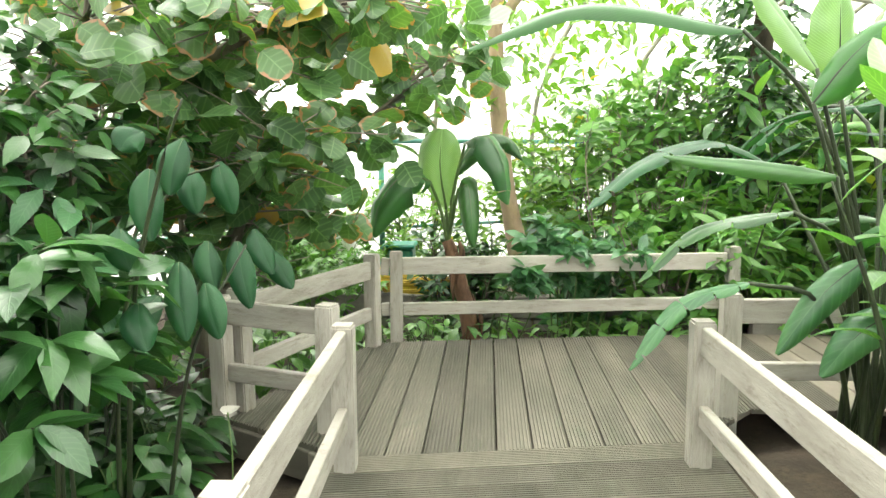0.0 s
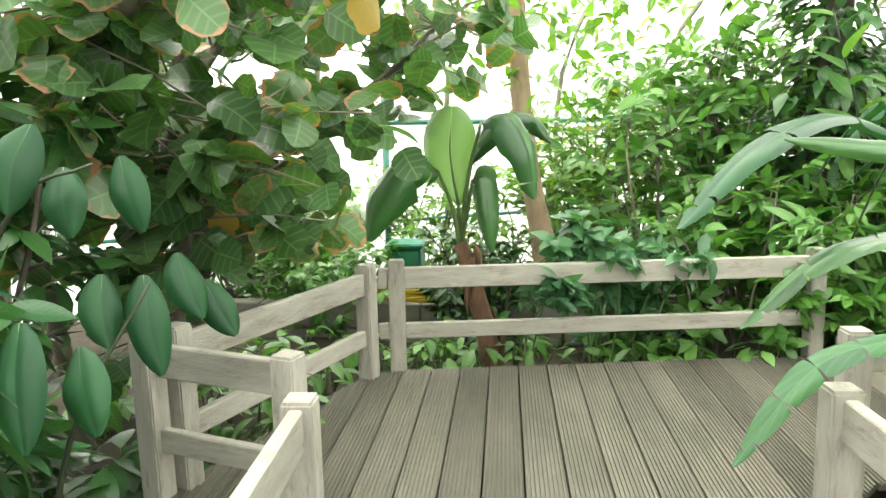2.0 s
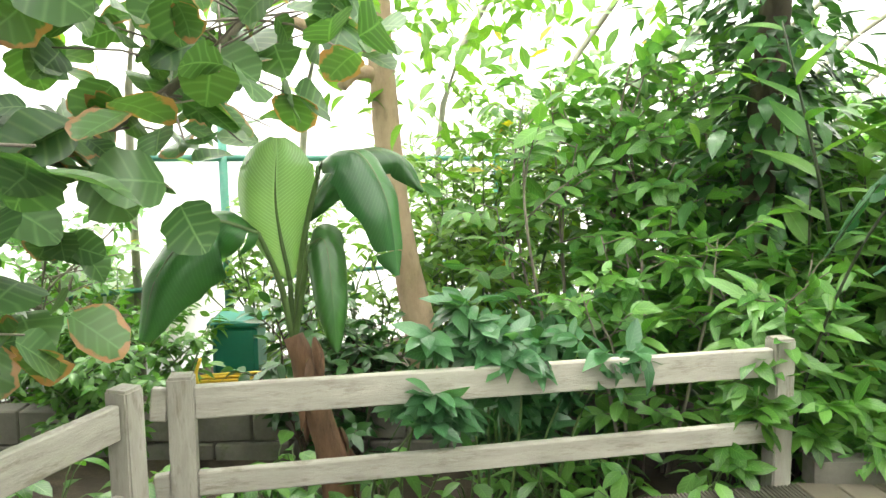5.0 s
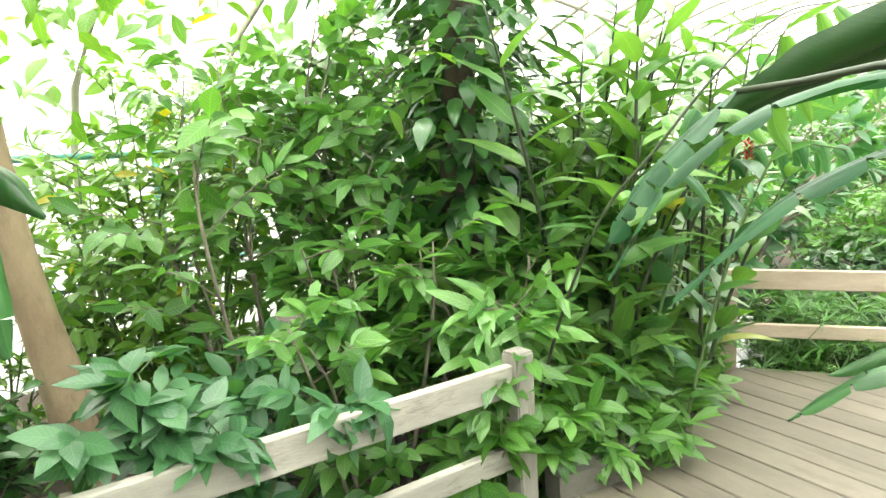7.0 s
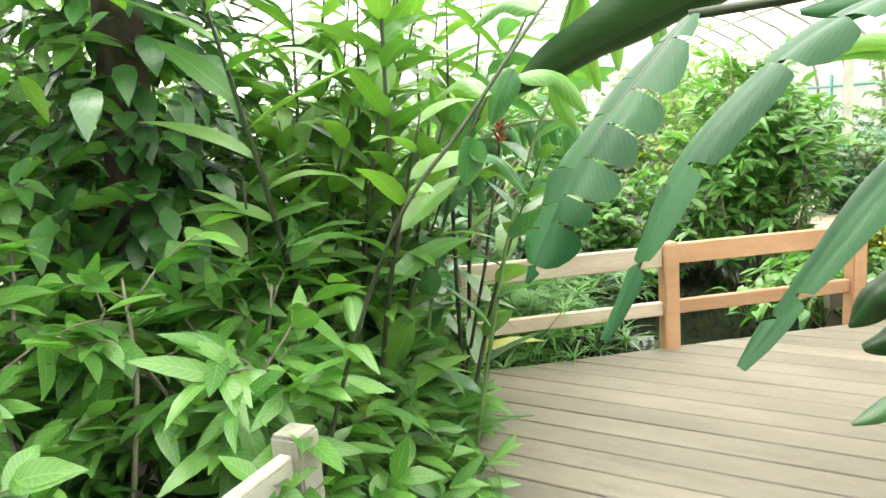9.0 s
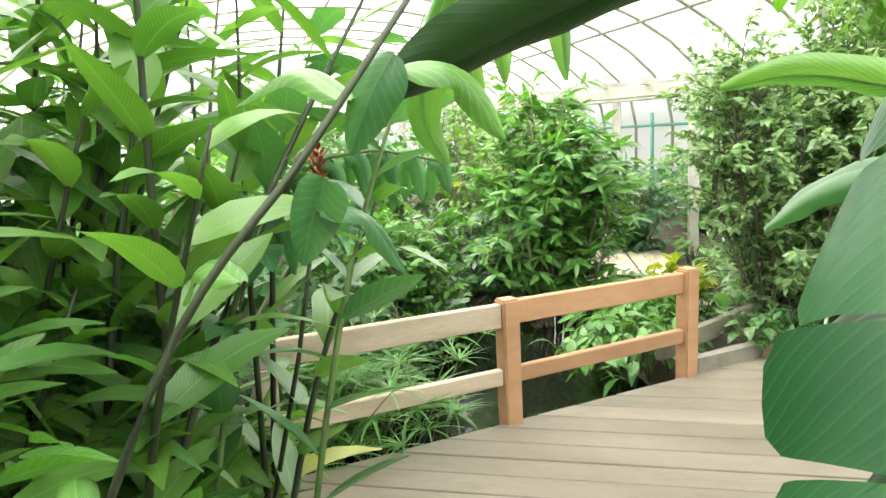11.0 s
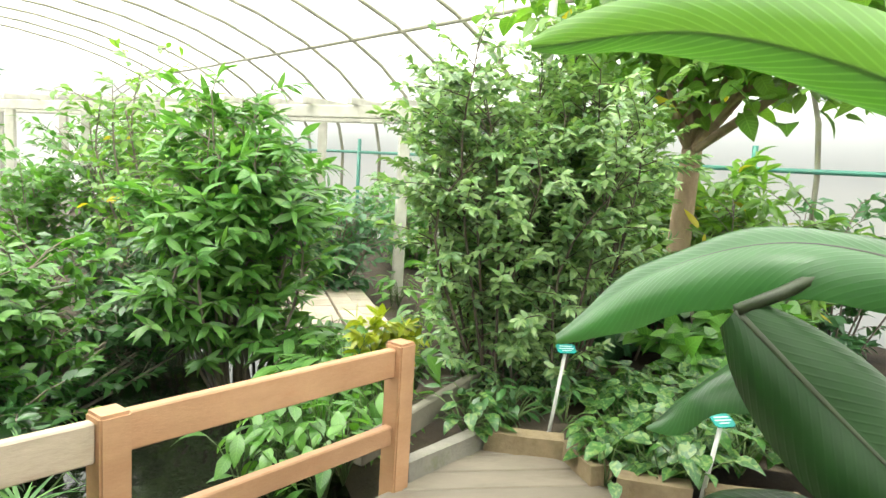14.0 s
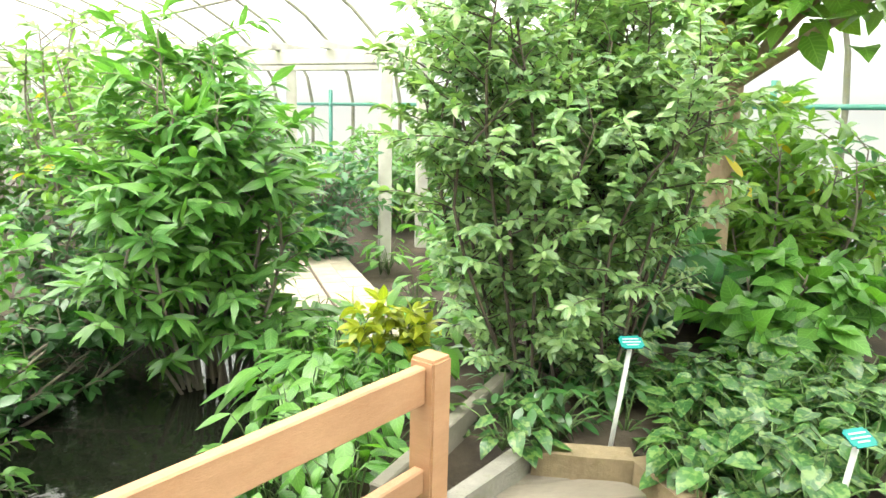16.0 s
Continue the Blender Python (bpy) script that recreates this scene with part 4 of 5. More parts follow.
big_leaf(ban, [(-0.45, 4.95, 1.05), (-0.62, 4.85, 1.1), (-0.78, 4.76, 0.92), (-0.84, 4.72, 0.68)], 0.42, L_BANANA, [neck, (-0.38, 4.99, 0.85)], 1, 0.5, (-0.4, -0.7, 0.7), 3)
big_leaf(ban, [(-0.3, 5.05, 1.1), (-0.1, 5.15, 1.35), (0.10, 5.2, 1.36), (0.22, 5.2, 1.2)], 0.24, L_DARK, [neck, (-0.3, 5.02, 0.9)], 0, 0.5, (0, -0.3, 1), 4)
big_leaf(ban, [(-0.25, 4.93, 1.0), (-0.18, 4.85, 1.02), (-0.15, 4.8, 0.8), (-0.14, 4.79, 0.6)], 0.2, L_DARK, [neck], 0, 0.4, (0.2, -1, 0.4), 6)

# tan-barked tree
tan = thing("tan_tree", (0.24, 5.9, -0.25), "slender tree with smooth tan bark and a cut side branch", "tree")
v, f = tube(smooth_line([(0.30, 5.95, -0.3), (0.22, 5.95, 0.4), (0.11, 5.95, 1.0), (0.04, 5.95, 1.7), (0.02, 5.95, 2.4), (0.1, 5.95, 3.2)], 26), [0.10, 0.075, 0.07, 0.055], 12)
v = v + np.array([noise.noise_vector(Vector(p) * 7) * 0.01 for p in v])
raw("trunk", v, f, BARK_TAN, tan)
for a in ([(0.03, 5.95, 1.78), (-0.1, 5.9, 1.8), (-0.17, 5.85, 1.72)], [(-0.02, 5.95, 1.95), (-0.2, 5.9, 1.98), (-0.42, 5.85, 2.05)], [(0.02, 5.95, 2.3), (0.4, 5.9, 2.7), (0.9, 5.9, 2.9)]):
    v, f = tube(smooth_line(a, 8), [0.05, 0.03], 8)
    raw("limb", v, f, BARK_TAN, tan)
rng = np.random.default_rng(8)
n = 1100
cp = np.array([0.45, 6.2, 2.45]) + rng.normal(0, 1, (n, 3)) * [0.8, 0.5, 0.42]
set_leaves(tan, cp, np.column_stack([rng.normal(0, 1, (n, 2)), rng.uniform(-1.0, 0.1, n)]), np.column_stack([rng.normal(0, 0.4, (n, 2)), np.ones(n)]), rng.uniform(0.09, 0.17, n), "ovate", L_FRESH, 60, 0.1, 8)

# shrubs between fence and wall
MASS = [
    ("leafy_shrub", "airy yellow-green shrub by the greenhouse wall", (0.75, 6.7, -0.22), 2.2, (0.7, 0.5), "small", (0.10, 0.17), L_FRESH, 16, 13, 8, 0.4, 31),
    ("leafy_shrub", "airy yellow-green shrub by the greenhouse wall", (-0.8, 7.3, -0.22), 1.5, (0.9, 0.4), "small", (0.09, 0.15), L_FRESH, 12, 9, 7, 0.35, 32),
    ("leafy_shrub", "tall mid-green shrub between fence and wall", (1.75, 6.4, -0.22), 2.6, (0.65, 0.6), "ovate", (0.13, 0.22), L_MID, 18, 12, 7, 0.42, 33),
    ("leafy_shrub", "blue-green shrub with whorled leaves behind the fence", (0.62, 5.35, -0.22), 1.05, (0.45, 0.25), "small", (0.13, 0.2), L_BLUE, 10, 7, 7, 0.22, 34),
    ("leafy_shrub", "dense shrub with pointed leaves behind the white fence", (1.30, 5.4, -0.22), 1.45, (0.5, 0.35), "ovate", (0.13, 0.21), L_MID, 10, 8, 6, 0.28, 35),
    ("leafy_shrub", "dense shrub with glossy leaves at the fence's end", (1.85, 5.25, -0.22), 1.3, (0.38, 0.3), "lance", (0.18, 0.28), L_MID, 12, 9, 6, 0.26, 36),
    ("leafy_shrub", "tall dense shrub behind the ginger", (2.6, 6.7, -0.22), 2.9, (0.7, 0.6), "ovate", (0.13, 0.22), L_SHRUB, 16, 12, 7, 0.42, 37),
    ("leafy_shrub", "tall dense shrub by the pond's far bank", (3.6, 7.7, -0.22), 2.7, (0.9, 0.7), "ovate", (0.13, 0.2), L_MID, 16, 12, 7, 0.42, 38),
    ("leafy_shrub", "airy light-green shrub beside the tan tree", (0.40, 6.9, -0.22), 1.75, (0.45, 0.3), "small", (0.10, 0.16), L_FRESH, 10, 9, 7, 0.34, 48),
    ("leafy_shrub", "sparse young shrub by the wall", (-0.1, 6.8, -0.22), 1.25, (0.5, 0.3), "small", (0.09, 0.14), L_FRESH, 8, 7, 6, 0.3, 39),
    ("leafy_shrub", "thin shrub in front of the bright wall", (1.2, 7.9, -0.22), 2.6, (0.9, 0.4), "small", (0.09, 0.15), L_FRESH, 14, 11, 7, 0.45, 40),
    ("leafy_shrub", "tall light-green shrub with long leaves above the fence", (1.15, 6.0, -0.22), 2.75, (0.55, 0.4), "ovate", (0.14, 0.22), L_MID, 11, 9, 6, 0.4, 41),
    ("leafy_shrub", "bright hedge along the greenhouse wall", (-2.2, 7.6, -0.22), 1.3, (1.3, 0.4), "small", (0.09, 0.15), L_FRESH, 22, 12, 8, 0.35, 42),
    ("leafy_shrub", "dense undergrowth behind the sea grape", (-1.5, 6.0, -0.22), 0.85, (0.7, 0.4), "small", (0.08, 0.13), L_SHRUB, 20, 10, 8, 0.25, 43),
    ("leafy_shrub", "leafy shrub at the ginger bed's back", (2.3, 5.5, -0.22), 1.5, (0.45, 0.3), "lance", (0.2, 0.32), L_GINGER, 15, 11, 7, 0.28, 44),
    ("leafy_shrub", "low leafy shoots with narrow blades at the deck's stone edging", (2.35, 5.14, -0.22), 0.85, (0.32, 0.13), "lance", (0.18, 0.28), L_MID, 14, 8, 6, 0.2, 46),
    ("leafy_shrub", "low clump of ginger shoots beside the pale fence bay", (2.95, 5.42, -0.22), 0.75, (0.3, 0.14), "lance", (0.2, 0.3), L_GINGER, 13, 7, 6, 0.2, 47),
    ("leafy_shrub", "tall leafy shrub among the ginger canes", (2.75, 6.1, -0.22), 2.55, (0.5, 0.35), "ovate", (0.13, 0.21), L_MID, 13, 11, 7, 0.36, 49),
    ("leafy_shrub", "tall dark shrub beyond the ginger bed", (3.2, 6.9, -0.22), 2.2, (0.5, 0.45), "ovate", (0.12, 0.2), L_MID, 14, 10, 7, 0.38, 45),
]
for nm, lb, b, h, sp, lf, sz, mt, st, twn, pt, tl_, sd in MASS:
    shrub(nm, lb, "shrub", b, h, sp, lf, sz, mt, st, twn, pt, tl_, 110 if b[1] < 5.6 else 0, GREEN_STEM if lf == "small" else BARK_GREY, 0.010, 0.12, 0.4, 0.1, sd, fine=b[1] < 5.6)

# whorled leaves hanging over the rails
shrub("umbrella_shrub", "shrub with whorls of long leaves hanging over the fence rail", "shrub", (0.0, 4.95, -0.22), 1.05, (0.22, 0.10), "ovate", (0.13, 0.20), L_BLUE, 4, 4, 8, 0.10, 100, GREEN_STEM, 0.007, 0.78, 0.5, 0.1, 51, (0.2, -0.2))
shrub("umbrella_shrub", "shrub with whorls of long leaves hanging over the fence rail", "shrub", (0.55, 5.0, -0.22), 1.25, (0.35, 0.10), "ovate", (0.14, 0.22), L_BLUE, 6, 4, 8, 0.10, 120, GREEN_STEM, 0.007, 0.75, 0.5, 0.1, 52, (0.1, -0.17))
shrub("umbrella_shrub", "young shrub growing through the fence's end", "shrub", (1.72, 4.97, -0.22), 0.95, (0.2, 0.12), "ovate", (0.12, 0.18), L_SHRUB, 5, 5, 7, 0.12, 100, GREEN_STEM, 0.007, 0.4, 0.4, 0.1, 53, (-0.04, -0.2))
shrub("trailing_shrub", "fine-leaved plant trailing over the stone edging", "shrub", (2.2, 5.0, -0.2), 0.45, (0.35, 0.2), "lance", (0.12, 0.2), L_MID, 14, 7, 6, 0.12, 60, GREEN_STEM, 0.004, 0.2, 0.6, 0.0, 54, (0.05, -0.12))

# dark ivy-clad tree
ivy = thing("ivy_clad_tree", (2.15, 5.95, -0.25), "dark tree trunk overgrown with climbing leaves", "tree")
v, f = tube(smooth_line([(2.15, 5.95, -0.3), (2.1, 5.95, 1.0), (2.2, 6.0, 2.2), (2.3, 6.1, 3.4)], 18), [0.11, 0.09, 0.07], 10)
raw("trunk", v, f, BARK_DARK, ivy)
rng = np.random.default_rng(9)
n = 1500
zz, aa = rng.uniform(0.2, 3.3, n), rng.uniform(0, 2 * np.pi, n)
rr = 0.12 + rng.gamma(2.0, 0.10, n)
cp = np.column_stack([2.17 + rr * np.cos(aa), 5.98 + rr * np.sin(aa), zz])
set_leaves(ivy, cp, np.column_stack([np.cos(aa), np.sin(aa), rng.uniform(-0.9, 0.3, n)]), np.column_stack([0.5 * np.cos(aa), 0.5 * np.sin(aa), np.ones(n)]), rng.uniform(0.12, 0.2, n), "ovate", L_DARK, 80, 0.1, 9)

# ginger bed between the decks
canes("ginger", "tall ginger canes with long blades at the deck's edge", "ginger plant", (2.5, 5.5, -0.22), 30, (1.0, 2.3), (0.05, -0.06), (0.26, 0.40), L_GINGER, 61, 250, 0.30, DARK_STEM, fan=0.25)
canes("ginger", "tall ginger canes with long blades by the pond", "ginger plant", (3.0, 5.95, -0.22), 24, (1.1, 2.4), (0.08, -0.05), (0.26, 0.40), L_GINGER, 62, 200, 0.28, DARK_STEM, fan=0.3)
canes("ginger", "young ginger shoots arching over the deck", "ginger plant", (2.4, 5.28, -0.2), 16, (0.35, 0.7), (0.0, -0.05), (0.2, 0.3), L_GINGER, 63, 110, 0.15, GREEN_STEM, 0.007, fan=0.5)
canes("ginger", "young ginger shoots beside the pale fence bay", "ginger plant", (3.05, 5.5, -0.2), 8, (0.3, 0.6), (0.15, -0.1), (0.2, 0.32), L_GINGER, 64, 70, 0.12, GREEN_STEM, 0.007, fan=0.5)
lean_cane = canes("ginger", "leaning ginger cane with broad pale leaves", "ginger plant", (2.45, 5.05, -0.2), 2, (1.7, 2.1), (0.36, -0.10), (0.22, 0.32), L_BLUE, 65, 40, 0.08, GREEN_STEM, 0.009, 0.09, 0.15, "ovate", fan=0.06)
# a cane that leans over the walk with broad hanging leaves
hero = thing("ginger", (1.75, 4.95, -0.22), "ginger cane leaning over the deck with broad hanging leaves", "ginger plant")
line = smooth_line([(1.75, 4.97, -0.25), (1.78, 4.86, 0.45), (1.87, 4.66, 1.03), (1.99, 4.49, 1.30), (2.14, 4.36, 1.54), (2.42, 4.34, 1.72), (2.72, 4.36, 1.78)], 40)
v, f = tube(line, [0.0065, 0.0055, 0.003], 8)
raw("cane", v, f, DARK_STEM, hero)
HL = [
    ([(2.08, 4.40, 1.42), (2.07, 4.43, 1.37), (2.08, 4.47, 1.29)], 0.085, L_BLUE, (-1, -0.2, 0.3)),
    ([(2.01, 4.48, 1.26), (2.03, 4.51, 1.21), (2.05, 4.54, 1.14)], 0.085, L_BLUE, (-1, -0.3, 0.3)),
    ([(2.04, 4.45, 1.36), (2.12, 4.56, 1.41), (2.20, 4.70, 1.37)], 0.07, L_MID, (-0.5, -0.2, 1)),
    ([(2.10, 4.40, 1.40), (2.19, 4.34, 1.40), (2.26, 4.28, 1.30)], 0.075, L_MID, (-0.8, 0, 0.7)),
    ([(2.02, 4.50, 1.22), (2.12, 4.47, 1.20), (2.19, 4.43, 1.10)], 0.055, L_BLUE, (-0.6, -0.2, 0.8)),
    ([(1.93, 4.57, 1.14), (2.00, 4.66, 1.15), (2.06, 4.74, 1.08)], 0.06, L_MID, (-0.6, -0.3, 0.8)),
    ([(2.17, 4.36, 1.56), (2.20, 4.46, 1.60), (2.22, 4.58, 1.55)], 0.08, L_MID, (-0.6, 0, 0.8)),
    ([(2.45, 4.36, 1.66), (2.56, 4.46, 1.50), (2.62, 4.50, 1.36), (2.66, 4.46, 1.25)], 0.10, L_GINGER, (-0.8, -0.1, 0.5)),
    ([(2.50, 4.38, 1.66), (2.60, 4.40, 1.50), (2.66, 4.38, 1.36)], 0.075, L_GINGER, (-0.9, -0.2, 0.4)),
    ([(2.66, 4.36, 1.74), (2.72, 4.35, 1.58), (2.73, 4.34, 1.42)], 0.075, L_GINGER, (-1, -0.2, 0.3)),
    ([(2.72, 4.34, 1.76), (2.76, 4.24, 1.60), (2.77, 4.21, 1.42)], 0.075, L_GINGER, (-1, -0.2, 0.3)),
    ([(1.83, 4.76, 0.80), (1.92, 4.84, 0.86), (2.02, 4.93, 0.80)], 0.06, L_GINGER, (-0.5, -0.4, 0.8)),
    ([(1.82, 4.78, 0.72), (1.74, 4.68, 0.80), (1.68, 4.58, 0.76)], 0.06, L_GINGER, (0.2, -0.3, 1)),
]
for q, (pts, w, mt, face) in enumerate(HL):
    big_leaf(hero, pts, w, mt, None, 0, 0.25, face, q + 80, 12, 0.7)
# slender stem with paired hanging leaves above the pond fence
hang = thing("climbing_shrub", (3.0, 5.3, -0.22), "thin branch with hanging paired blue-green leaves over the pond fence", "shrub")
line = smooth_line([(2.95, 5.35, -0.25), (2.9, 5.2, 0.7), (2.98, 5.0, 1.18), (3.12, 4.82, 1.28), (3.28, 4.62, 1.24)], 24)
v, f = tube(line, [0.010, 0.004], 6)
raw("branch", v, f, GREEN_STEM, hang)
rng = np.random.default_rng(77)
for q in range(14):
    p = line[10 + q] if q < 14 else line[-1]
    s = 1 if q % 2 else -1
    big_leaf(hang, [p, p + [0.03, 0.035 * s, -0.03], p + [0.05, 0.05 * s, -rng.uniform(0.10, 0.17)]], 0.065, L_BLUE, None, 0, 0.25, (-1, -0.2, 0.4), q + 120, 10, 0.7)

flower = thing("ginger_flower", (3.03, 4.92, 1.2), "upright scarlet ginger flower spike", "flower")
rng = np.random.default_rng(3)
n = 34
tz = np.linspace(0, 1, n)
ang = np.arange(n) * 2.4
fp = np.column_stack([3.03 + 0.012 * np.cos(ang), 4.92 + 0.012 * np.sin(ang), 1.2 + 0.09 * tz])
set_leaves(flower, fp, np.column_stack([np.cos(ang), np.sin(ang), 1.2 + 0 * ang]), np.column_stack([-np.cos(ang), -np.sin(ang), 1 + 0 * ang]), np.full(n, 0.032), "ovate", RED, 0, 0.0, 3)
v, f = tube([(2.9, 5.2, -0.2), (2.98, 5.0, 0.7), (3.03, 4.92, 1.2)], [0.009, 0.006], 6)
raw("stalk", v, f, DARK_STEM, flower)

# strelitzia clump by the fence south of the deck
strel = thing("strelitzia", (1.65, 3.05, -0.25), "tall strelitzia clump with long torn paddle leaves on dark stalks", "plant")
BASE = (1.65, 3.02, -0.25)
SL = [
    ([(1.30, 3.30, 1.16), (0.95, 3.10, 1.28), (0.56, 2.66, 1.20), (0.30, 2.35, 1.04)], 0.12, L_TORN, 4, [(1.55, 3.1, 0.5)], (0, -0.2, 1)),
    ([(1.25, 2.62, 1.14), (0.98, 2.64, 1.18), (0.63, 2.68, 1.22)], 0.10, L_DARK, 0, [(1.5, 2.95, 0.5)], (0.2, -0.9, 0.6)),
    ([(1.10, 2.62, 1.01), (0.78, 2.70, 0.93), (0.56, 2.73, 0.72)], 0.09, L_DARK, 4, [(1.55, 3.0, 0.3), (1.35, 2.75, 0.85)], (0, -0.5, 1)),
    ([(0.95, 2.62, 0.74), (0.70, 2.59, 0.66), (0.50, 2.56, 0.41)], 0.085, L_BLUE, 5, [(1.5, 2.95, 0.2), (1.25, 2.7, 0.65)], (0.2, -0.5, 1)),
    ([(0.98, 2.90, 1.72), (0.371, 2.967, 1.84), (-0.126, 3.021, 1.68)], 0.16, L_BANANA, 0, [(1.55, 2.95, 0.7), (1.3, 2.95, 1.4)], (0, -0.4, 1)),
    ([(1.38, 2.92, 1.50), (1.36, 2.90, 1.7), (1.34, 2.88, 1.92)], 0.24, L_PALE_BANANA, 0, [(1.55, 2.98, 0.7)], (0.1, -1, 0.1)),
    ([(1.26, 2.86, 1.56), (1.12, 2.88, 1.76), (0.98, 2.91, 1.95)], 0.13, L_PALE_BANANA, 0, [(1.5, 2.95, 0.8)], (0.4, -1, 0.3)),
    ([(1.22, 2.78, 1.42), (1.33, 2.70, 1.60), (1.45, 2.62, 1.72)], 0.20, L_BANANA, 0, [(1.5, 2.95, 0.7)], (-0.6, -0.8, 0.3)),
    ([(1.40, 2.68, 0.82), (1.25, 2.68, 0.68), (1.10, 2.70, 0.44)], 0.16, L_BLUE, 0, [(1.55, 2.9, 0.3)], (-0.4, -0.9, 0.5)),
    ([(1.45, 2.50, 0.66), (1.32, 2.51, 0.58), (1.20, 2.54, 0.40)], 0.18, L_BLUE, 0, [(1.6, 2.85, 0.2)], (-0.3, -0.9, 0.5)),
    ([(1.75, 3.30, 1.45), (1.50, 3.62, 1.42), (1.33, 3.80, 1.28), (1.22, 3.90, 1.05)], 0.10, L_TORN, 6, [(1.68, 3.1, 0.6)], (-0.3, 0.3, 1)),
    ([(1.80, 3.20, 1.30), (1.62, 3.45, 1.32), (1.42, 3.62, 1.22), (1.26, 3.76, 1.02)], 0.095, L_TORN, 5, [(1.7, 3.08, 0.6)], (-0.3, 0.2, 1)),
    ([(1.95, 3.15, 1.42), (1.85, 3.45, 1.48), (1.78, 3.75, 1.44)], 0.13, L_TORN, 0, [(1.75, 3.05, 0.7)], (-0.6, 0, 0.8)),
    ([(1.80, 3.30, 0.92), (1.70, 3.50, 0.92), (1.62, 3.66, 0.82)], 0.09, L_DARK, 0, [(1.7, 3.1, 0.4)], (-0.3, 0.2, 1)),
    ([(1.62, 3.30, 0.92), (1.50, 3.48, 0.90), (1.42, 3.62, 0.78)], 0.07, L_BANANA, 4, [(1.66, 3.1, 0.4)], (-0.3, 0.2, 1)),
    ([(1.593, 3.881, 1.434), (1.490, 3.950, 1.324), (1.418, 3.999, 1.231), (1.376, 4.025, 1.156), (1.346, 4.051, 1.079)], 0.16, L_TORN, 7, [(1.72, 3.1, 0.7), (1.72, 3.4, 1.40)], (-0.80, 0.55, 0.15)),
    ([(1.95, 3.2, 0.85), (2.05, 3.42, 0.86), (2.1, 3.6, 0.72)], 0.16, L_BANANA, 0, [(1.75, 3.05, 0.4)], (-0.4, 0.2, 1)),
    # overhead leaf, its against-the-light darkness put into the colour
    ([(2.40, 3.75, 1.66), (2.41, 4.05, 1.56), (2.37, 4.26, 1.48), (2.31, 4.52, 1.36)], 0.24, L_SHADED, 0, [(1.9, 3.1, 0.8), (2.15, 3.3, 1.6)], (-0.55, 0.1, -0.8)),
    ([(1.45, 3.1, 0.75), (1.62, 2.85, 0.95), (1.8, 2.6, 0.8)], 0.17, L_BANANA, 3, [(1.6, 3.02, 0.3)], (0, 0, 1)),
]
for q, (line, w, mt, sl, stalk, face) in enumerate(SL):
    rr = random.Random(q)
    big_leaf(strel, line, w, mt, [(BASE[0] + rr.uniform(-0.15, 0.15), BASE[1] + rr.uniform(-0.12, 0.12), -0.25), *stalk], sl, 0.12 if sl else 0.35, face, q, 26, 0.75, 0.010, 0.010, DARK_STEM)
canes("ginger", "broad-leaved ginger canes beside the handrail", "ginger plant", (1.75, 2.35, -0.22), 12, (1.1, 2.1), (-0.12, 0.05), (0.24, 0.36), L_MID, 66, 120, 0.28, DARK_STEM, 0.012, 0.16, 0.3, fan=0.25)
shrub("leafy_shrub", "dense shrub behind the strelitzia", "shrub", (2.6, 2.3, -0.22), 2.0, (0.6, 0.5), "ovate", (0.14, 0.22), L_SHRUB, 12, 9, 7, 0.35, 0, BARK_GREY, 0.01, 0.1, 0.4, 0.1, 67)

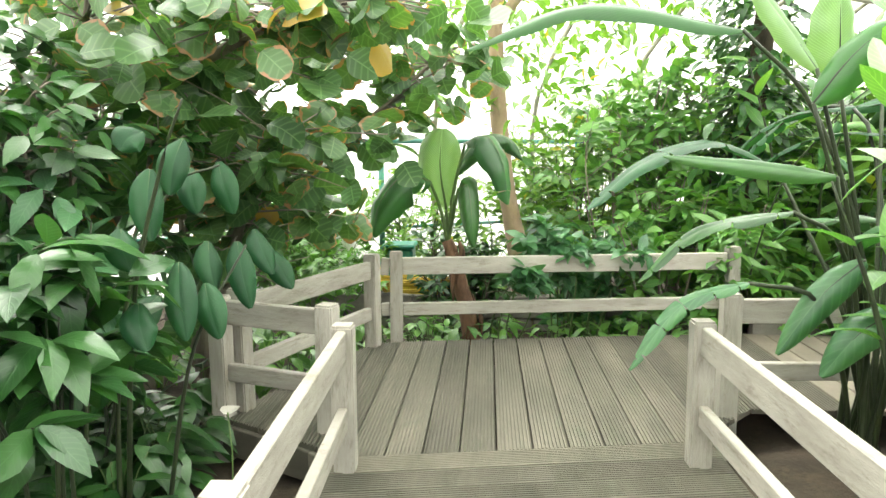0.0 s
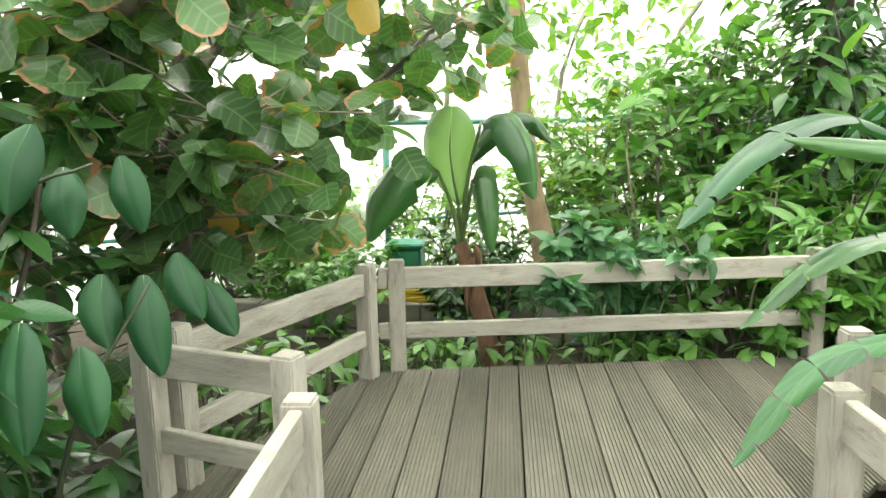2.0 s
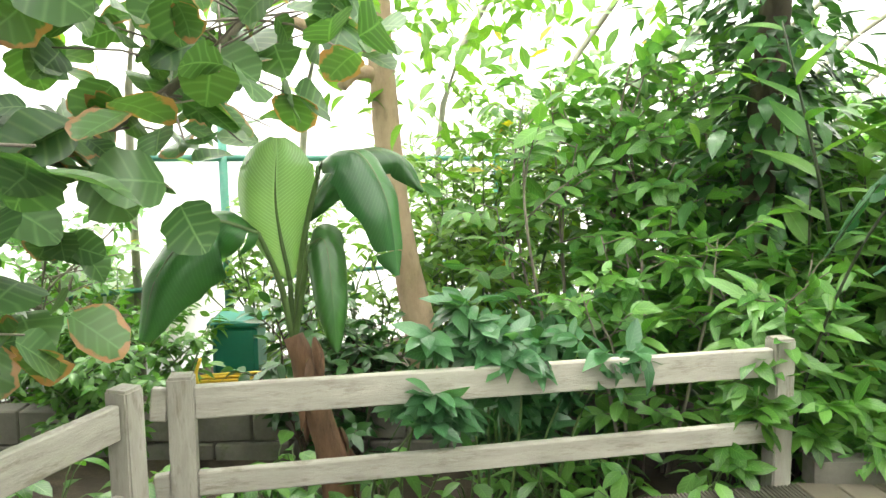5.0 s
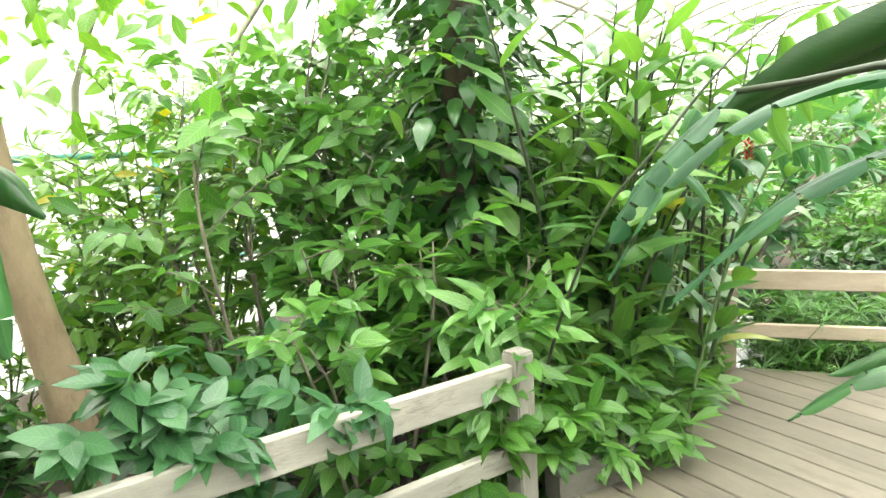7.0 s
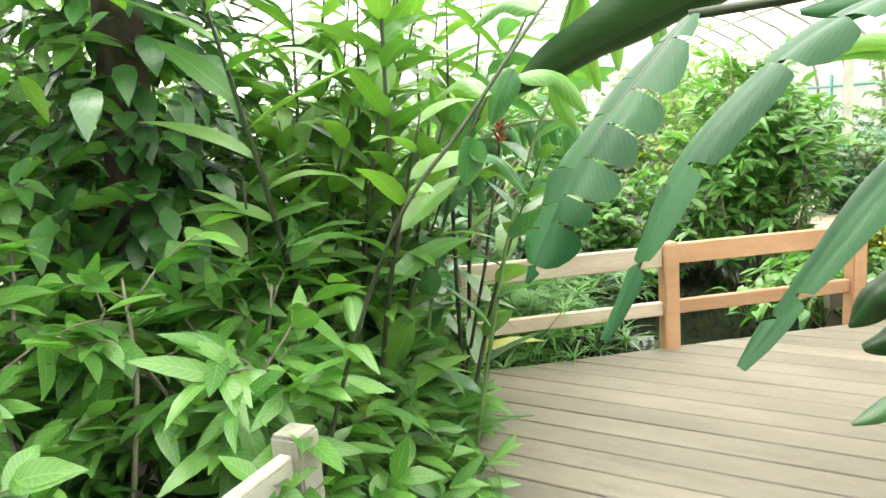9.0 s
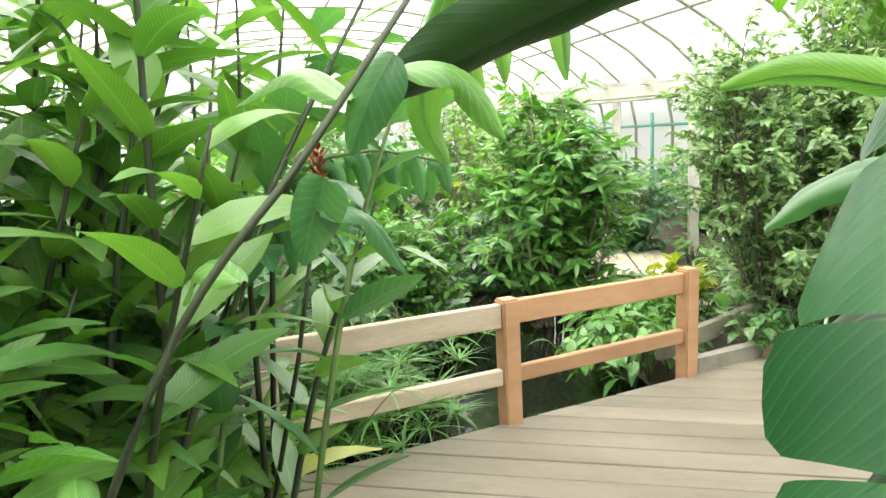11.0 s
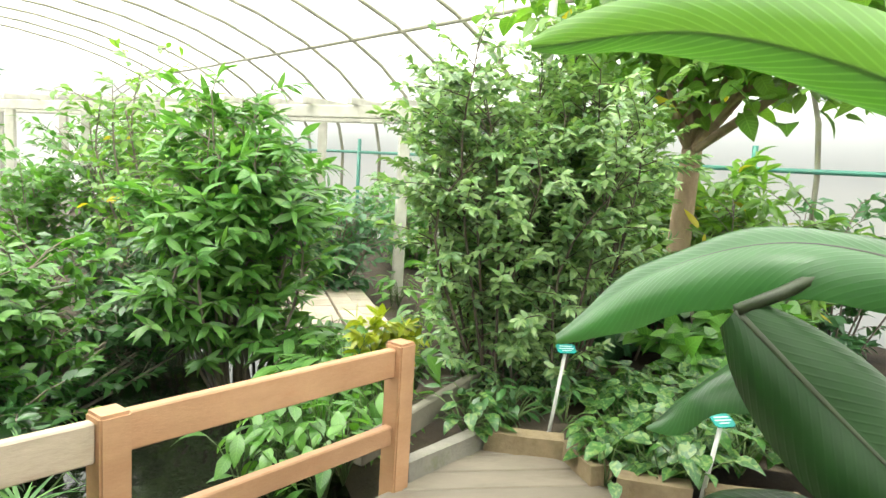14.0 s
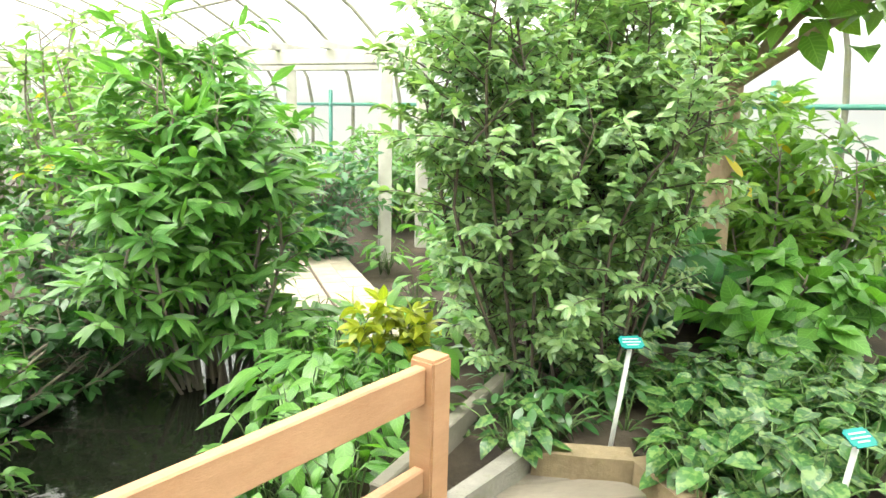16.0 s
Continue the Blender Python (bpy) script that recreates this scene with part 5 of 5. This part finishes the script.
# second clump on the way to the flower bed, broad leaves, most with shade in their colour
strel2 = thing("strelitzia", (3.05, 3.05, -0.25), "strelitzia with broad glossy leaves arching over the deck", "plant")
SL2 = [
    ([(2.95, 3.25, 1.28), (3.00, 3.50, 1.38), (3.06, 3.68, 1.42), (3.12, 3.84, 1.40)], 0.115, L_GINGER, 0, [(3.0, 3.1, 0.6)], (-0.75, 0.2, -0.6)),
    ([(3.05, 3.2, 1.15), (3.2, 3.42, 1.19), (3.34, 3.56, 1.12), (3.46, 3.66, 0.99)], 0.17, L_BANANA, 0, [(3.0, 3.1, 0.6)], (-0.5, 0.2, 0.8)),
    ([(3.18, 3.52, 1.10), (3.08, 3.42, 0.98), (2.98, 3.34, 0.88), (2.88, 3.28, 0.78)], 0.20, L_SHADED, 0, [(3.06, 3.05, 0.7), (3.14, 3.3, 1.15)], (-0.7, 0.5, 0.35)),
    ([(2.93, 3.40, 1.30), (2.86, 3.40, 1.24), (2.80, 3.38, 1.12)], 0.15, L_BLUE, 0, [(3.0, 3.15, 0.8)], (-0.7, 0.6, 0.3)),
    ([(2.86, 3.30, 0.80), (2.92, 3.42, 0.86), (3.00, 3.54, 0.82)], 0.18, L_SHADED, 0, [(3.0, 3.05, 0.3)], (-0.5, 0.4, 0.8)),
    ([(2.86, 3.36, 0.66), (2.95, 3.52, 0.74), (3.00, 3.62, 0.70), (3.02, 3.70, 0.56)], 0.24, L_SHADED, 0, [(3.0, 3.05, 0.3)], (-0.5, 0.3, 0.8)),
    ([(2.75, 3.2, 0.62), (2.72, 3.36, 0.66), (2.72, 3.5, 0.54)], 0.22, L_SHADED, 0, [(2.95, 3.05, 0.3)], (-0.4, 0.2, 1)),
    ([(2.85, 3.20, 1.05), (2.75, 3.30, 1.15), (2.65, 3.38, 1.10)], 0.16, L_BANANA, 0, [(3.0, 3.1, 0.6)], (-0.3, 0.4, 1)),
    ([(3.0, 3.25, 0.5), (3.06, 3.48, 0.58), (3.12, 3.66, 0.46)], 0.24, L_SHADED, 0, [(3.0, 3.05, 0.25)], (-0.5, 0.3, 0.8)),
    ([(2.85, 3.2, 0.42), (2.86, 3.42, 0.5), (2.88, 3.58, 0.38)], 0.22, L_SHADED, 0, [(3.0, 3.05, 0.2)], (-0.5, 0.3, 0.8)),
    ([(3.15, 3.2, 0.72), (3.22, 3.42, 0.78), (3.3, 3.58, 0.66)], 0.2, L_SHADED, 0, [(3.05, 3.05, 0.3)], (-0.5, 0.3, 0.8)),
    ([(3.15, 3.2, 0.9), (3.3, 3.38, 1.0), (3.42, 3.5, 0.85)], 0.2, L_BANANA, 0, [(3.08, 3.1, 0.4)], (0.2, 0.4, 1)),
]
for q, (line, w, mt, sl, stalk, face) in enumerate(SL2):
    rr = random.Random(q + 50)
    big_leaf(strel2, line, w, mt, [(3.05 + rr.uniform(-0.1, 0.1), 3.03 + rr.uniform(-0.08, 0.08), -0.25), *stalk], sl, 0.3, face, q + 40, 26, 0.75, 0.011, 0.02, DARK_STEM)

# undergrowth added to darken this corner; deep shade is in the leaf colour
shrub("leafy_shrub", "broad-leaved undergrowth below the strelitzia, coloured as in deep shade", "shrub", (3.05, 3.02, -0.22), 0.75, (0.3, 0.25), "ovate", (0.24, 0.34), L_SHADED, 9, 5, 5, 0.16, 80, DARK_STEM, 0.008, 0.3, 0.6, 0.15, 68)
shrub("leafy_shrub", "undergrowth along the deck's south edge, coloured as in deep shade", "shrub", (2.45, 2.95, -0.22), 0.7, (0.35, 0.2), "ovate", (0.2, 0.3), L_SHADED, 9, 5, 5, 0.16, 60, DARK_STEM, 0.008, 0.3, 0.6, 0.15, 69)

# ---------------- pond side ----------------
def sedge(label, base, n, height, seed):
    rng = np.random.default_rng(seed)
    plant = thing("umbrella_sedge", tuple(base), label, "sedge", "sedges at the pond")
    P, W, F, S, pieces = [], [], [], [], []
    for k in range(n):
        st = np.array(base) + [rng.normal(0, 0.12), rng.normal(0, 0.12), -0.05]
        h = rng.uniform(*height)
        tip = st + [rng.normal(0, 0.28 * h), rng.normal(0, 0.28 * h), h]
        pieces.append(tube(smooth_line([st, (st + tip) / 2 + [0, 0, 0.08], tip], 6), [0.004, 0.0025], 4))
        for j in range(16):
            a = rng.uniform(0, 2 * np.pi)
            P.append(tip), W.append([math.cos(a), math.sin(a), rng.uniform(0.1, 0.6)]), F.append([0, 0, 1]), S.append(rng.uniform(0.14, 0.24))
    v, f = join(pieces)
    raw("stalkwork", v, f, GREEN_STEM, plant, kind="stuff")
    set_leaves(plant, P, W, F, S, "blade", L_SEDGE, 0, 0, seed, fine=True)


sedge("bright green umbrella sedge at the water's edge", (3.95, 5.4, -0.42), 26, (0.45, 0.9), 71)
sedge("bright green umbrella sedge at the water's edge", (4.3, 5.2, -0.45), 28, (0.4, 0.8), 72)
sedge("bright green umbrella sedge at the water's edge", (4.65, 5.35, -0.45), 26, (0.45, 0.85), 73)
BANK = [
    ("dense glossy green shrub overhanging the pond", (6.05, 5.65, -0.42), 1.4, (0.5, 0.45), "ovate", (0.08, 0.13), L_SHRUB, 28, 14, 11, 0.3, 81),
    ("dense dark shrub overhanging the pond", (5.55, 5.7, -0.42), 0.95, (0.5, 0.45), "ovate", (0.085, 0.14), L_DARK, 24, 12, 10, 0.28, 82),
    ("dense dark shrub leaning low over the water", (6.8, 5.8, -0.42), 0.8, (0.3, 0.3), "ovate", (0.085, 0.14), L_DARK, 18, 10, 8, 0.26, 111),
    ("dark shrub with trailing shoots at the water", (4.75, 5.75, -0.42), 0.8, (0.45, 0.4), "ovate", (0.10, 0.16), L_SHRUB, 16, 10, 8, 0.26, 96),
    ("dense shrub on the pond's far bank", (4.9, 7.0, -0.3), 2.3, (0.8, 0.7), "ovate", (0.11, 0.18), L_MID, 20, 13, 8, 0.4, 83),
    ("shrub with narrow leaves over the water", (6.6, 6.2, -0.4), 1.45, (0.7, 0.5), "small", (0.11, 0.18), L_SHRUB, 20, 12, 8, 0.35, 84),
    ("tall bushy shrub with long whorled leaves rising from the pond", (7.35, 4.55, -0.5), 2.5, (0.50, 0.5), "lance", (0.15, 0.24), L_MID, 28, 16, 10, 0.36, 85),
    ("leafy climber on the white pergola", (9.2, 5.3, -0.3), 2.7, (0.8, 0.7), "ovate", (0.11, 0.17), L_FRESH, 22, 13, 8, 0.4, 86),
    ("low dark shrub on the far bank", (8.7, 5.6, -0.3), 1.0, (0.8, 0.7), "ovate", (0.10, 0.15), L_DARK, 18, 10, 8, 0.3, 87),
    ("shrub by the pergola post", (10.3, 3.9, -0.3), 1.35, (0.9, 0.7), "ovate", (0.12, 0.18), L_BLUE, 18, 11, 8, 0.35, 88),
    ("fine shrub against the greenhouse wall", (12.3, 2.6, -0.3), 1.5, (1.4, 0.8), "small", (0.12, 0.2), L_MID, 20, 12, 8, 0.4, 89),
    ("feathery shrub against the greenhouse wall", (9.4, 0.9, -0.3), 2.1, (0.9, 0.7), "lance", (0.2, 0.34), L_FRESH, 20, 12, 9, 0.4, 90),
    ("feathery shrub against the greenhouse wall", (8.1, 0.75, -0.3), 2.0, (0.7, 0.6), "lance", (0.2, 0.34), L_FRESH, 20, 12, 9, 0.4, 91),
    ("feathery grass-like shrub beside the heart-leaved tree", (7.2, 0.8, -0.25), 1.75, (0.5, 0.5), "lance", (0.14, 0.24), L_FRESH, 20, 11, 9, 0.34, 112),
    ("tall far shrub at the path", (12.5, 6.5, -0.3), 2.4, (1.4, 0.9), "ovate", (0.14, 0.22), L_SHRUB, 20, 13, 9, 0.5, 92),
    ("tall far shrub behind the pergola", (10.5, 8.2, -0.3), 2.6, (1.4, 0.9), "ovate", (0.14, 0.22), L_MID, 20, 13, 9, 0.5, 93),
    ("tall shrub behind the pond", (7.6, 7.4, -0.3), 2.6, (1.2, 0.8), "ovate", (0.13, 0.2), L_SHRUB, 20, 13, 9, 0.45, 94),
    ("leaning small tree with leafy branches over the pond", (4.05, 6.15, -0.35), 2.5, (0.4, 0.4), "ovate", (0.14, 0.22), L_BLUE, 7, 9, 8, 0.34, 95),
    ("broad-leaved clump behind the flower bed", (6.9, 2.0, -0.2), 0.95, (0.5, 0.4), "ovate", (0.2, 0.32), L_BLUE, 12, 6, 6, 0.22, 97),
    ("dark-leaved clump under the heart-leaved tree", (6.2, 1.6, -0.1), 0.7, (0.5, 0.5), "heart", (0.14, 0.24), L_SHRUB, 16, 8, 6, 0.2, 98),
    ("low hedge beyond the path", (8.6, 2.6, -0.25), 0.9, (0.8, 0.5), "ovate", (0.12, 0.18), L_MID, 18, 10, 8, 0.28, 99),
    ("low shrub at the end of the path", (12.2, 4.9, -0.25), 1.1, (0.9, 0.8), "ovate", (0.12, 0.2), L_SHRUB, 16, 10, 8, 0.35, 100),
]
for lb, b, h, sp, lf, sz, mt, st, twn, pt, tl_, sd in BANK:
    pt = 6 if b[0] > 8.5 or b[1] > 6.9 else pt
    shrub("bank_shrub", lb, "shrub", b, h, sp, lf, sz, mt, st, twn, pt, tl_, 0, BARK_GREY, 0.012, 0.22 if "rising" in lb else 0.08, 0.35, 0.05, sd, (0.75, -0.75) if "leaning" in lb else (0, 0))

# hedge along the far side wall
for q, s in enumerate(np.arange(5.0, 20.0, 1.5)):
    p = AX * s + NO * (-4.1 + 0.25 * math.sin(q * 2.3))
    shrub("hedge_shrub", "rounded shrub of the hedge along the greenhouse wall", "shrub", (p[0], p[1], -0.3), 1.25 + 0.35 * math.sin(q * 1.7), (0.8, 0.7), "ovate", (0.13, 0.21), (L_MID, L_BLUE, L_SHRUB)[q % 3], 13, 8, 6, 0.34, 0, BARK_GREY, 0.01, 0.05, 0.3, 0.05, 300 + q, group="hedge along the wall")
for q, s in enumerate(np.arange(15.0, 23.0, 2.0)):
    p = AX * s + NO * (0.6 + 0.8 * math.sin(q * 1.3))
    shrub("hedge_shrub", "tall dense shrub far down the greenhouse", "shrub", (p[0], p[1], -0.3), 1.7 + 0.4 * math.sin(q * 1.7), (1.0, 1.0), "ovate", (0.15, 0.24), (L_SHRUB, L_MID)[q % 2], 14, 9, 6, 0.4, 0, BARK_GREY, 0.01, 0.05, 0.3, 0.05, 320 + q, group="shrubs far down the greenhouse")

# big small-leaved shrub in the flower bed
box_shrub = shrub("myrtle_bush", "large dense bush of small glossy leaves on many dark stems", "bush", (5.92, 2.95, -0.05), 2.4, (0.66, 0.6), "small", (0.055, 0.095), L_MYRTLE, 36, 26, 18, 0.30, 150, BARK_DARK, 0.008, 0.15, 0.3, 0.05, 101, foot=0.25)
shrub("myrtle_bush", "dense bush of small glossy leaves behind the first", "bush", (6.4, 2.62, -0.05), 2.3, (0.48, 0.42), "small", (0.06, 0.10), L_MYRTLE, 24, 18, 16, 0.30, 0, BARK_DARK, 0.009, 0.3, 0.3, 0.05, 102, foot=0.25)
rs = np.random.default_rng(103)
spots = [(4.78 + 1.15 * a - 0.0 * b, 2.55 - 1.1 * b + 0.28 * a, 0.06) for a, b in rs.uniform(0, 1, (84, 2))]
carpet("pothos", "dense low carpet of marbled heart-shaped pothos leaves", "plant", spots, "heart", (0.065, 0.115), L_POTHOS, 13, (0.05, 0.22), 104, 290)
spots = [(4.86 + 0.34 * a, 2.46 + 0.42 * b, 0.0) for a, b in rs.uniform(0, 1, (13, 2))]
carpet("pothos", "pothos runners spilling over the edging onto the deck", "plant", spots, "heart", (0.065, 0.115), L_POTHOS, 11, (0.06, 0.22), 110, 90)
spots = [(5.37 + rs.uniform(0, 0.1), 3.28 + rs.uniform(0, 0.12), 0.06) for _ in range(4)]
carpet("pothos", "small pothos clump spilling over the edging", "plant", spots, "heart", (0.06, 0.10), L_POTHOS, 9, (0.04, 0.16), 105, 30)
spots = [(5.15 + 1.3 * a + 0.25 * b, 3.95 - 0.55 * a + 0.45 * b, -0.2 + 0.1 * a) for a, b in rs.uniform(0, 1, (46, 2))]
carpet("pond_edge_plants", "leafy plants with narrow fresh leaves at the pond's edge", "plant", spots, "ovate", (0.10, 0.17), L_SHRUB, 9, (0.08, 0.30), 106, 180)
spots = [(6.4 + 1.2 * a, 3.6 + 0.6 * b, -0.2) for a, b in rs.uniform(0, 1, (34, 2))]
carpet("bank_plants", "narrow-leaved green plants on the far bank", "plant", spots, "lance", (0.18, 0.30), L_MID, 9, (0.08, 0.3), 107, 60)
spots = [(7.0 + 2.6 * a, 2.1 + 1.15 * q, -0.22) for a, q in rs.uniform(0, 1, (46, 2))]
carpet("bank_plants", "leafy ground cover beside the paved path", "plant", spots, "ovate", (0.14, 0.24), L_MID, 8, (0.08, 0.36), 109, 0)
shrub("croton", "small croton with yellow-green leaves", "plant", (6.35, 3.62, -0.2), 0.68, (0.14, 0.14), "ovate", (0.10, 0.15), L_CROTON, 6, 5, 6, 0.09, 60, GREEN_STEM, 0.006, 0.5, 0.2, 0.1, 108)

spots = [(5.45 + 0.6 * a, 2.72 + 0.6 * b, 0.05) for a, b in rs.uniform(0, 1, (30, 2))]
carpet("ground_cover", "small dark-leaved plants covering the soil under the bush", "plant", spots, "ovate", (0.06, 0.10), L_DARK, 9, (0.05, 0.2), 113, 60)

# tree with heart leaves at the back of the bed
ht = thing("heart_leaf_tree", (7.1, 1.45, -0.2), "tree with brown trunk and a high crown of heart-shaped leaves", "tree")
v, f = tube(smooth_line([(7.1, 1.45, -0.2), (7.08, 1.45, 0.8), (7.1, 1.4, 1.6), (7.0, 1.4, 2.4)], 16), [0.10, 0.075, 0.06], 10)
raw("trunk", v, f, BARK_TAN, ht)
rng = np.random.default_rng(12)
HP = []
for a in range(9):
    e = np.array([6.6 + rng.normal(0, 0.7), 1.7 + rng.normal(0, 0.7), 2.2 + rng.uniform(-0.2, 0.7)])
    line = smooth_line([(7.1, 1.42, 1.45), (np.array([7.1, 1.42, 1.7]) + e) / 2 + [0, 0, 0.2], e], 8)
    v, f = tube(line, [0.035, 0.012], 6)
    raw("limb", v, f, BARK_TAN, ht)
    for m in range(190):
        HP.append(line[rng.integers(3, 8)] + rng.normal(0, 1, 3) * [0.3, 0.3, 0.2])
HP = np.array(HP)
n = len(HP)
set_leaves(ht, HP, np.column_stack([rng.normal(0, 1, (n, 2)), rng.uniform(-1.2, 0.0, n)]), np.column_stack([rng.normal(0, 0.4, (n, 2)), np.ones(n)]), rng.uniform(0.12, 0.2, n), "heart", L_FRESH, 60, 0.1, 12)

# ---------------- other things ----------------
def plant_sign(label, x, y, foot, top, w, h, turn):
    s = thing("plant_sign", (x, y, foot), label, "sign", "plant name signs")
    v, f = tube([(x + 0.01, y + 0.07, foot - 0.1), (x + 0.005, y, top - 0.012)], [0.009, 0.009], 8)
    raw("stake", v, f, STEEL, s)
    m = pose(x, y, top, 28, 0, turn)
    bm = bmesh.new()
    bmesh.ops.create_cube(bm, size=1)
    bmesh.ops.transform(bm, matrix=Matrix.Diagonal((w, h, 0.004, 1)), verts=bm.verts)
    bmesh.ops.bevel(bm, geom=[e for e in bm.edges if abs(e.verts[0].co.z - e.verts[1].co.z) > 0.001], offset=0.008, segments=2, affect="EDGES")
    bmesh.ops.transform(bm, matrix=m, verts=bm.verts)
    plate = part("plate", bm, SIGN_GREEN, s, "teal name plate with pale lettering")
    for k, (yy, ww) in enumerate(((0.22, 0.7), (-0.02, 0.8), (-0.24, 0.5))):
        bm = bmesh.new()
        bmesh.ops.create_cube(bm, size=1)
        bmesh.ops.transform(bm, matrix=m @ Matrix.Translation((0, yy * h, 0.0035)) @ Matrix.Diagonal((w * ww, h * 0.07, 0.001, 1)), verts=bm.verts)
        part("print_line", bm, PRINT, plate)


plant_sign("teal plant name sign on a leaning metal stake", 5.33, 2.92, 0.0, 0.47, 0.085, 0.06, -95)
plant_sign("teal plant name sign among the pothos leaves", 4.73, 2.50, 0.0, 0.355, 0.09, 0.065, -85)

# yellow hose coiled on the wall
hose = thing("garden_hose", (-0.66, 5.83, 0.07), "coiled yellow garden hose lying on the block wall", "hose")
rng = np.random.default_rng(4)
for q in range(11):
    pts = [(-0.66 + (0.26 + 0.012 * q) * math.cos(a) + rng.normal(0, 0.008), 5.83 + (0.07 + 0.006 * q) * math.sin(a), 0.085 + 0.011 * q + 0.008 * math.sin(2 * a + q)) for a in np.linspace(0, 6.2, 26)]
    v, f = tube(smooth_line(pts, 50), [0.0085, 0.0085], 7)
    raw("loop", v, f, HOSE, hose)
v, f = tube(smooth_line([(-0.92, 5.8, 0.09), (-0.95, 5.76, 0.24), (-0.92, 5.75, 0.34)], 10), [0.009, 0.009], 7)
raw("loop", v, f, HOSE, hose)

# green plastic bin behind the banana
bin_ = thing("plastic_bin", (-0.8, 6.0, -0.2), "green plastic storage bin behind the banana", "bin")
part("body", box_bm((-0.98, 6.35, 0.1), (-0.72, 6.35, 0.1), 0.3, 0.6, 0.02), GREEN_PLASTIC, bin_)
part("lid", box_bm((-1.0, 6.35, 0.42), (-0.70, 6.35, 0.42), 0.34, 0.04, 0.012), GREEN_PLASTIC, bin_)

# white pergola
perg = thing("pergola", (10.5, 5.5, -0.25), "white limewashed timber pergola with climbers", "pergola")
PA, PB = np.array([10.1, 3.12]), np.array([15.3, 10.0])
for s in np.linspace(0, 1, 6):
    for off in (0.0, 0.9):
        p = PA + (PB - PA) * s + np.array([0.82, -0.57]) * off
        part("post", box_bm((p[0], p[1], -0.3), (p[0], p[1], 1.72), 0.12, 0.12, 0.01, (1, 0, 0)), PLASTER, perg)
for off in (0.0, 0.9):
    a, b = PA + np.array([0.82, -0.57]) * off - (PB - PA) * 0.05, PB + np.array([0.82, -0.57]) * off
    part("beam", box_bm((*a, 1.79), (*b, 1.79), 0.10, 0.14, 0.01), PLASTER, perg)
for s in np.linspace(0, 1, 15):
    p = PA + (PB - PA) * s
    q = p + np.array([0.82, -0.57]) * 1.1
    part("crossbeam", box_bm((*(p - np.array([0.16, -0.11])), 1.9), (*q, 1.9), 0.06, 0.08, 0.006), PLASTER, perg)

# pale pole in the bush
pole = part("pole", bmesh.new(), STEEL, None)
v, f = tube([(6.62, 2.68, -0.25), (6.62, 2.68, 3.9)], [0.028, 0.028], 10)
pole.data.from_pydata(v.tolist(), [], [tuple(q) for q in f])
pole.data.polygons.foreach_set("use_smooth", [True] * len(pole.data.polygons))
tagged(pole, "pale galvanised steel pole rising through the bush", "pole")

# paved path on the far bank
path = thing("paved_path", (8.6, 3.7, -0.2), "path of sandy paving slabs beyond the pond", "path", kind="structure")
rng = random.Random(6)
for i in range(14):
    for j in range(5):
        x, y = 7.2 + i * 0.32, 3.35 + j * 0.21 + 0.03 * i + (0 if j % 2 else 0.0)
        part("slab", box_bm((x + (0.15 if j % 2 else 0), y, -0.17 + rng.uniform(-0.004, 0.004)), (x + 0.31 + (0.15 if j % 2 else 0), y + 0.03, -0.17), 0.2, 0.05, 0.006), PATH_STONE, path)
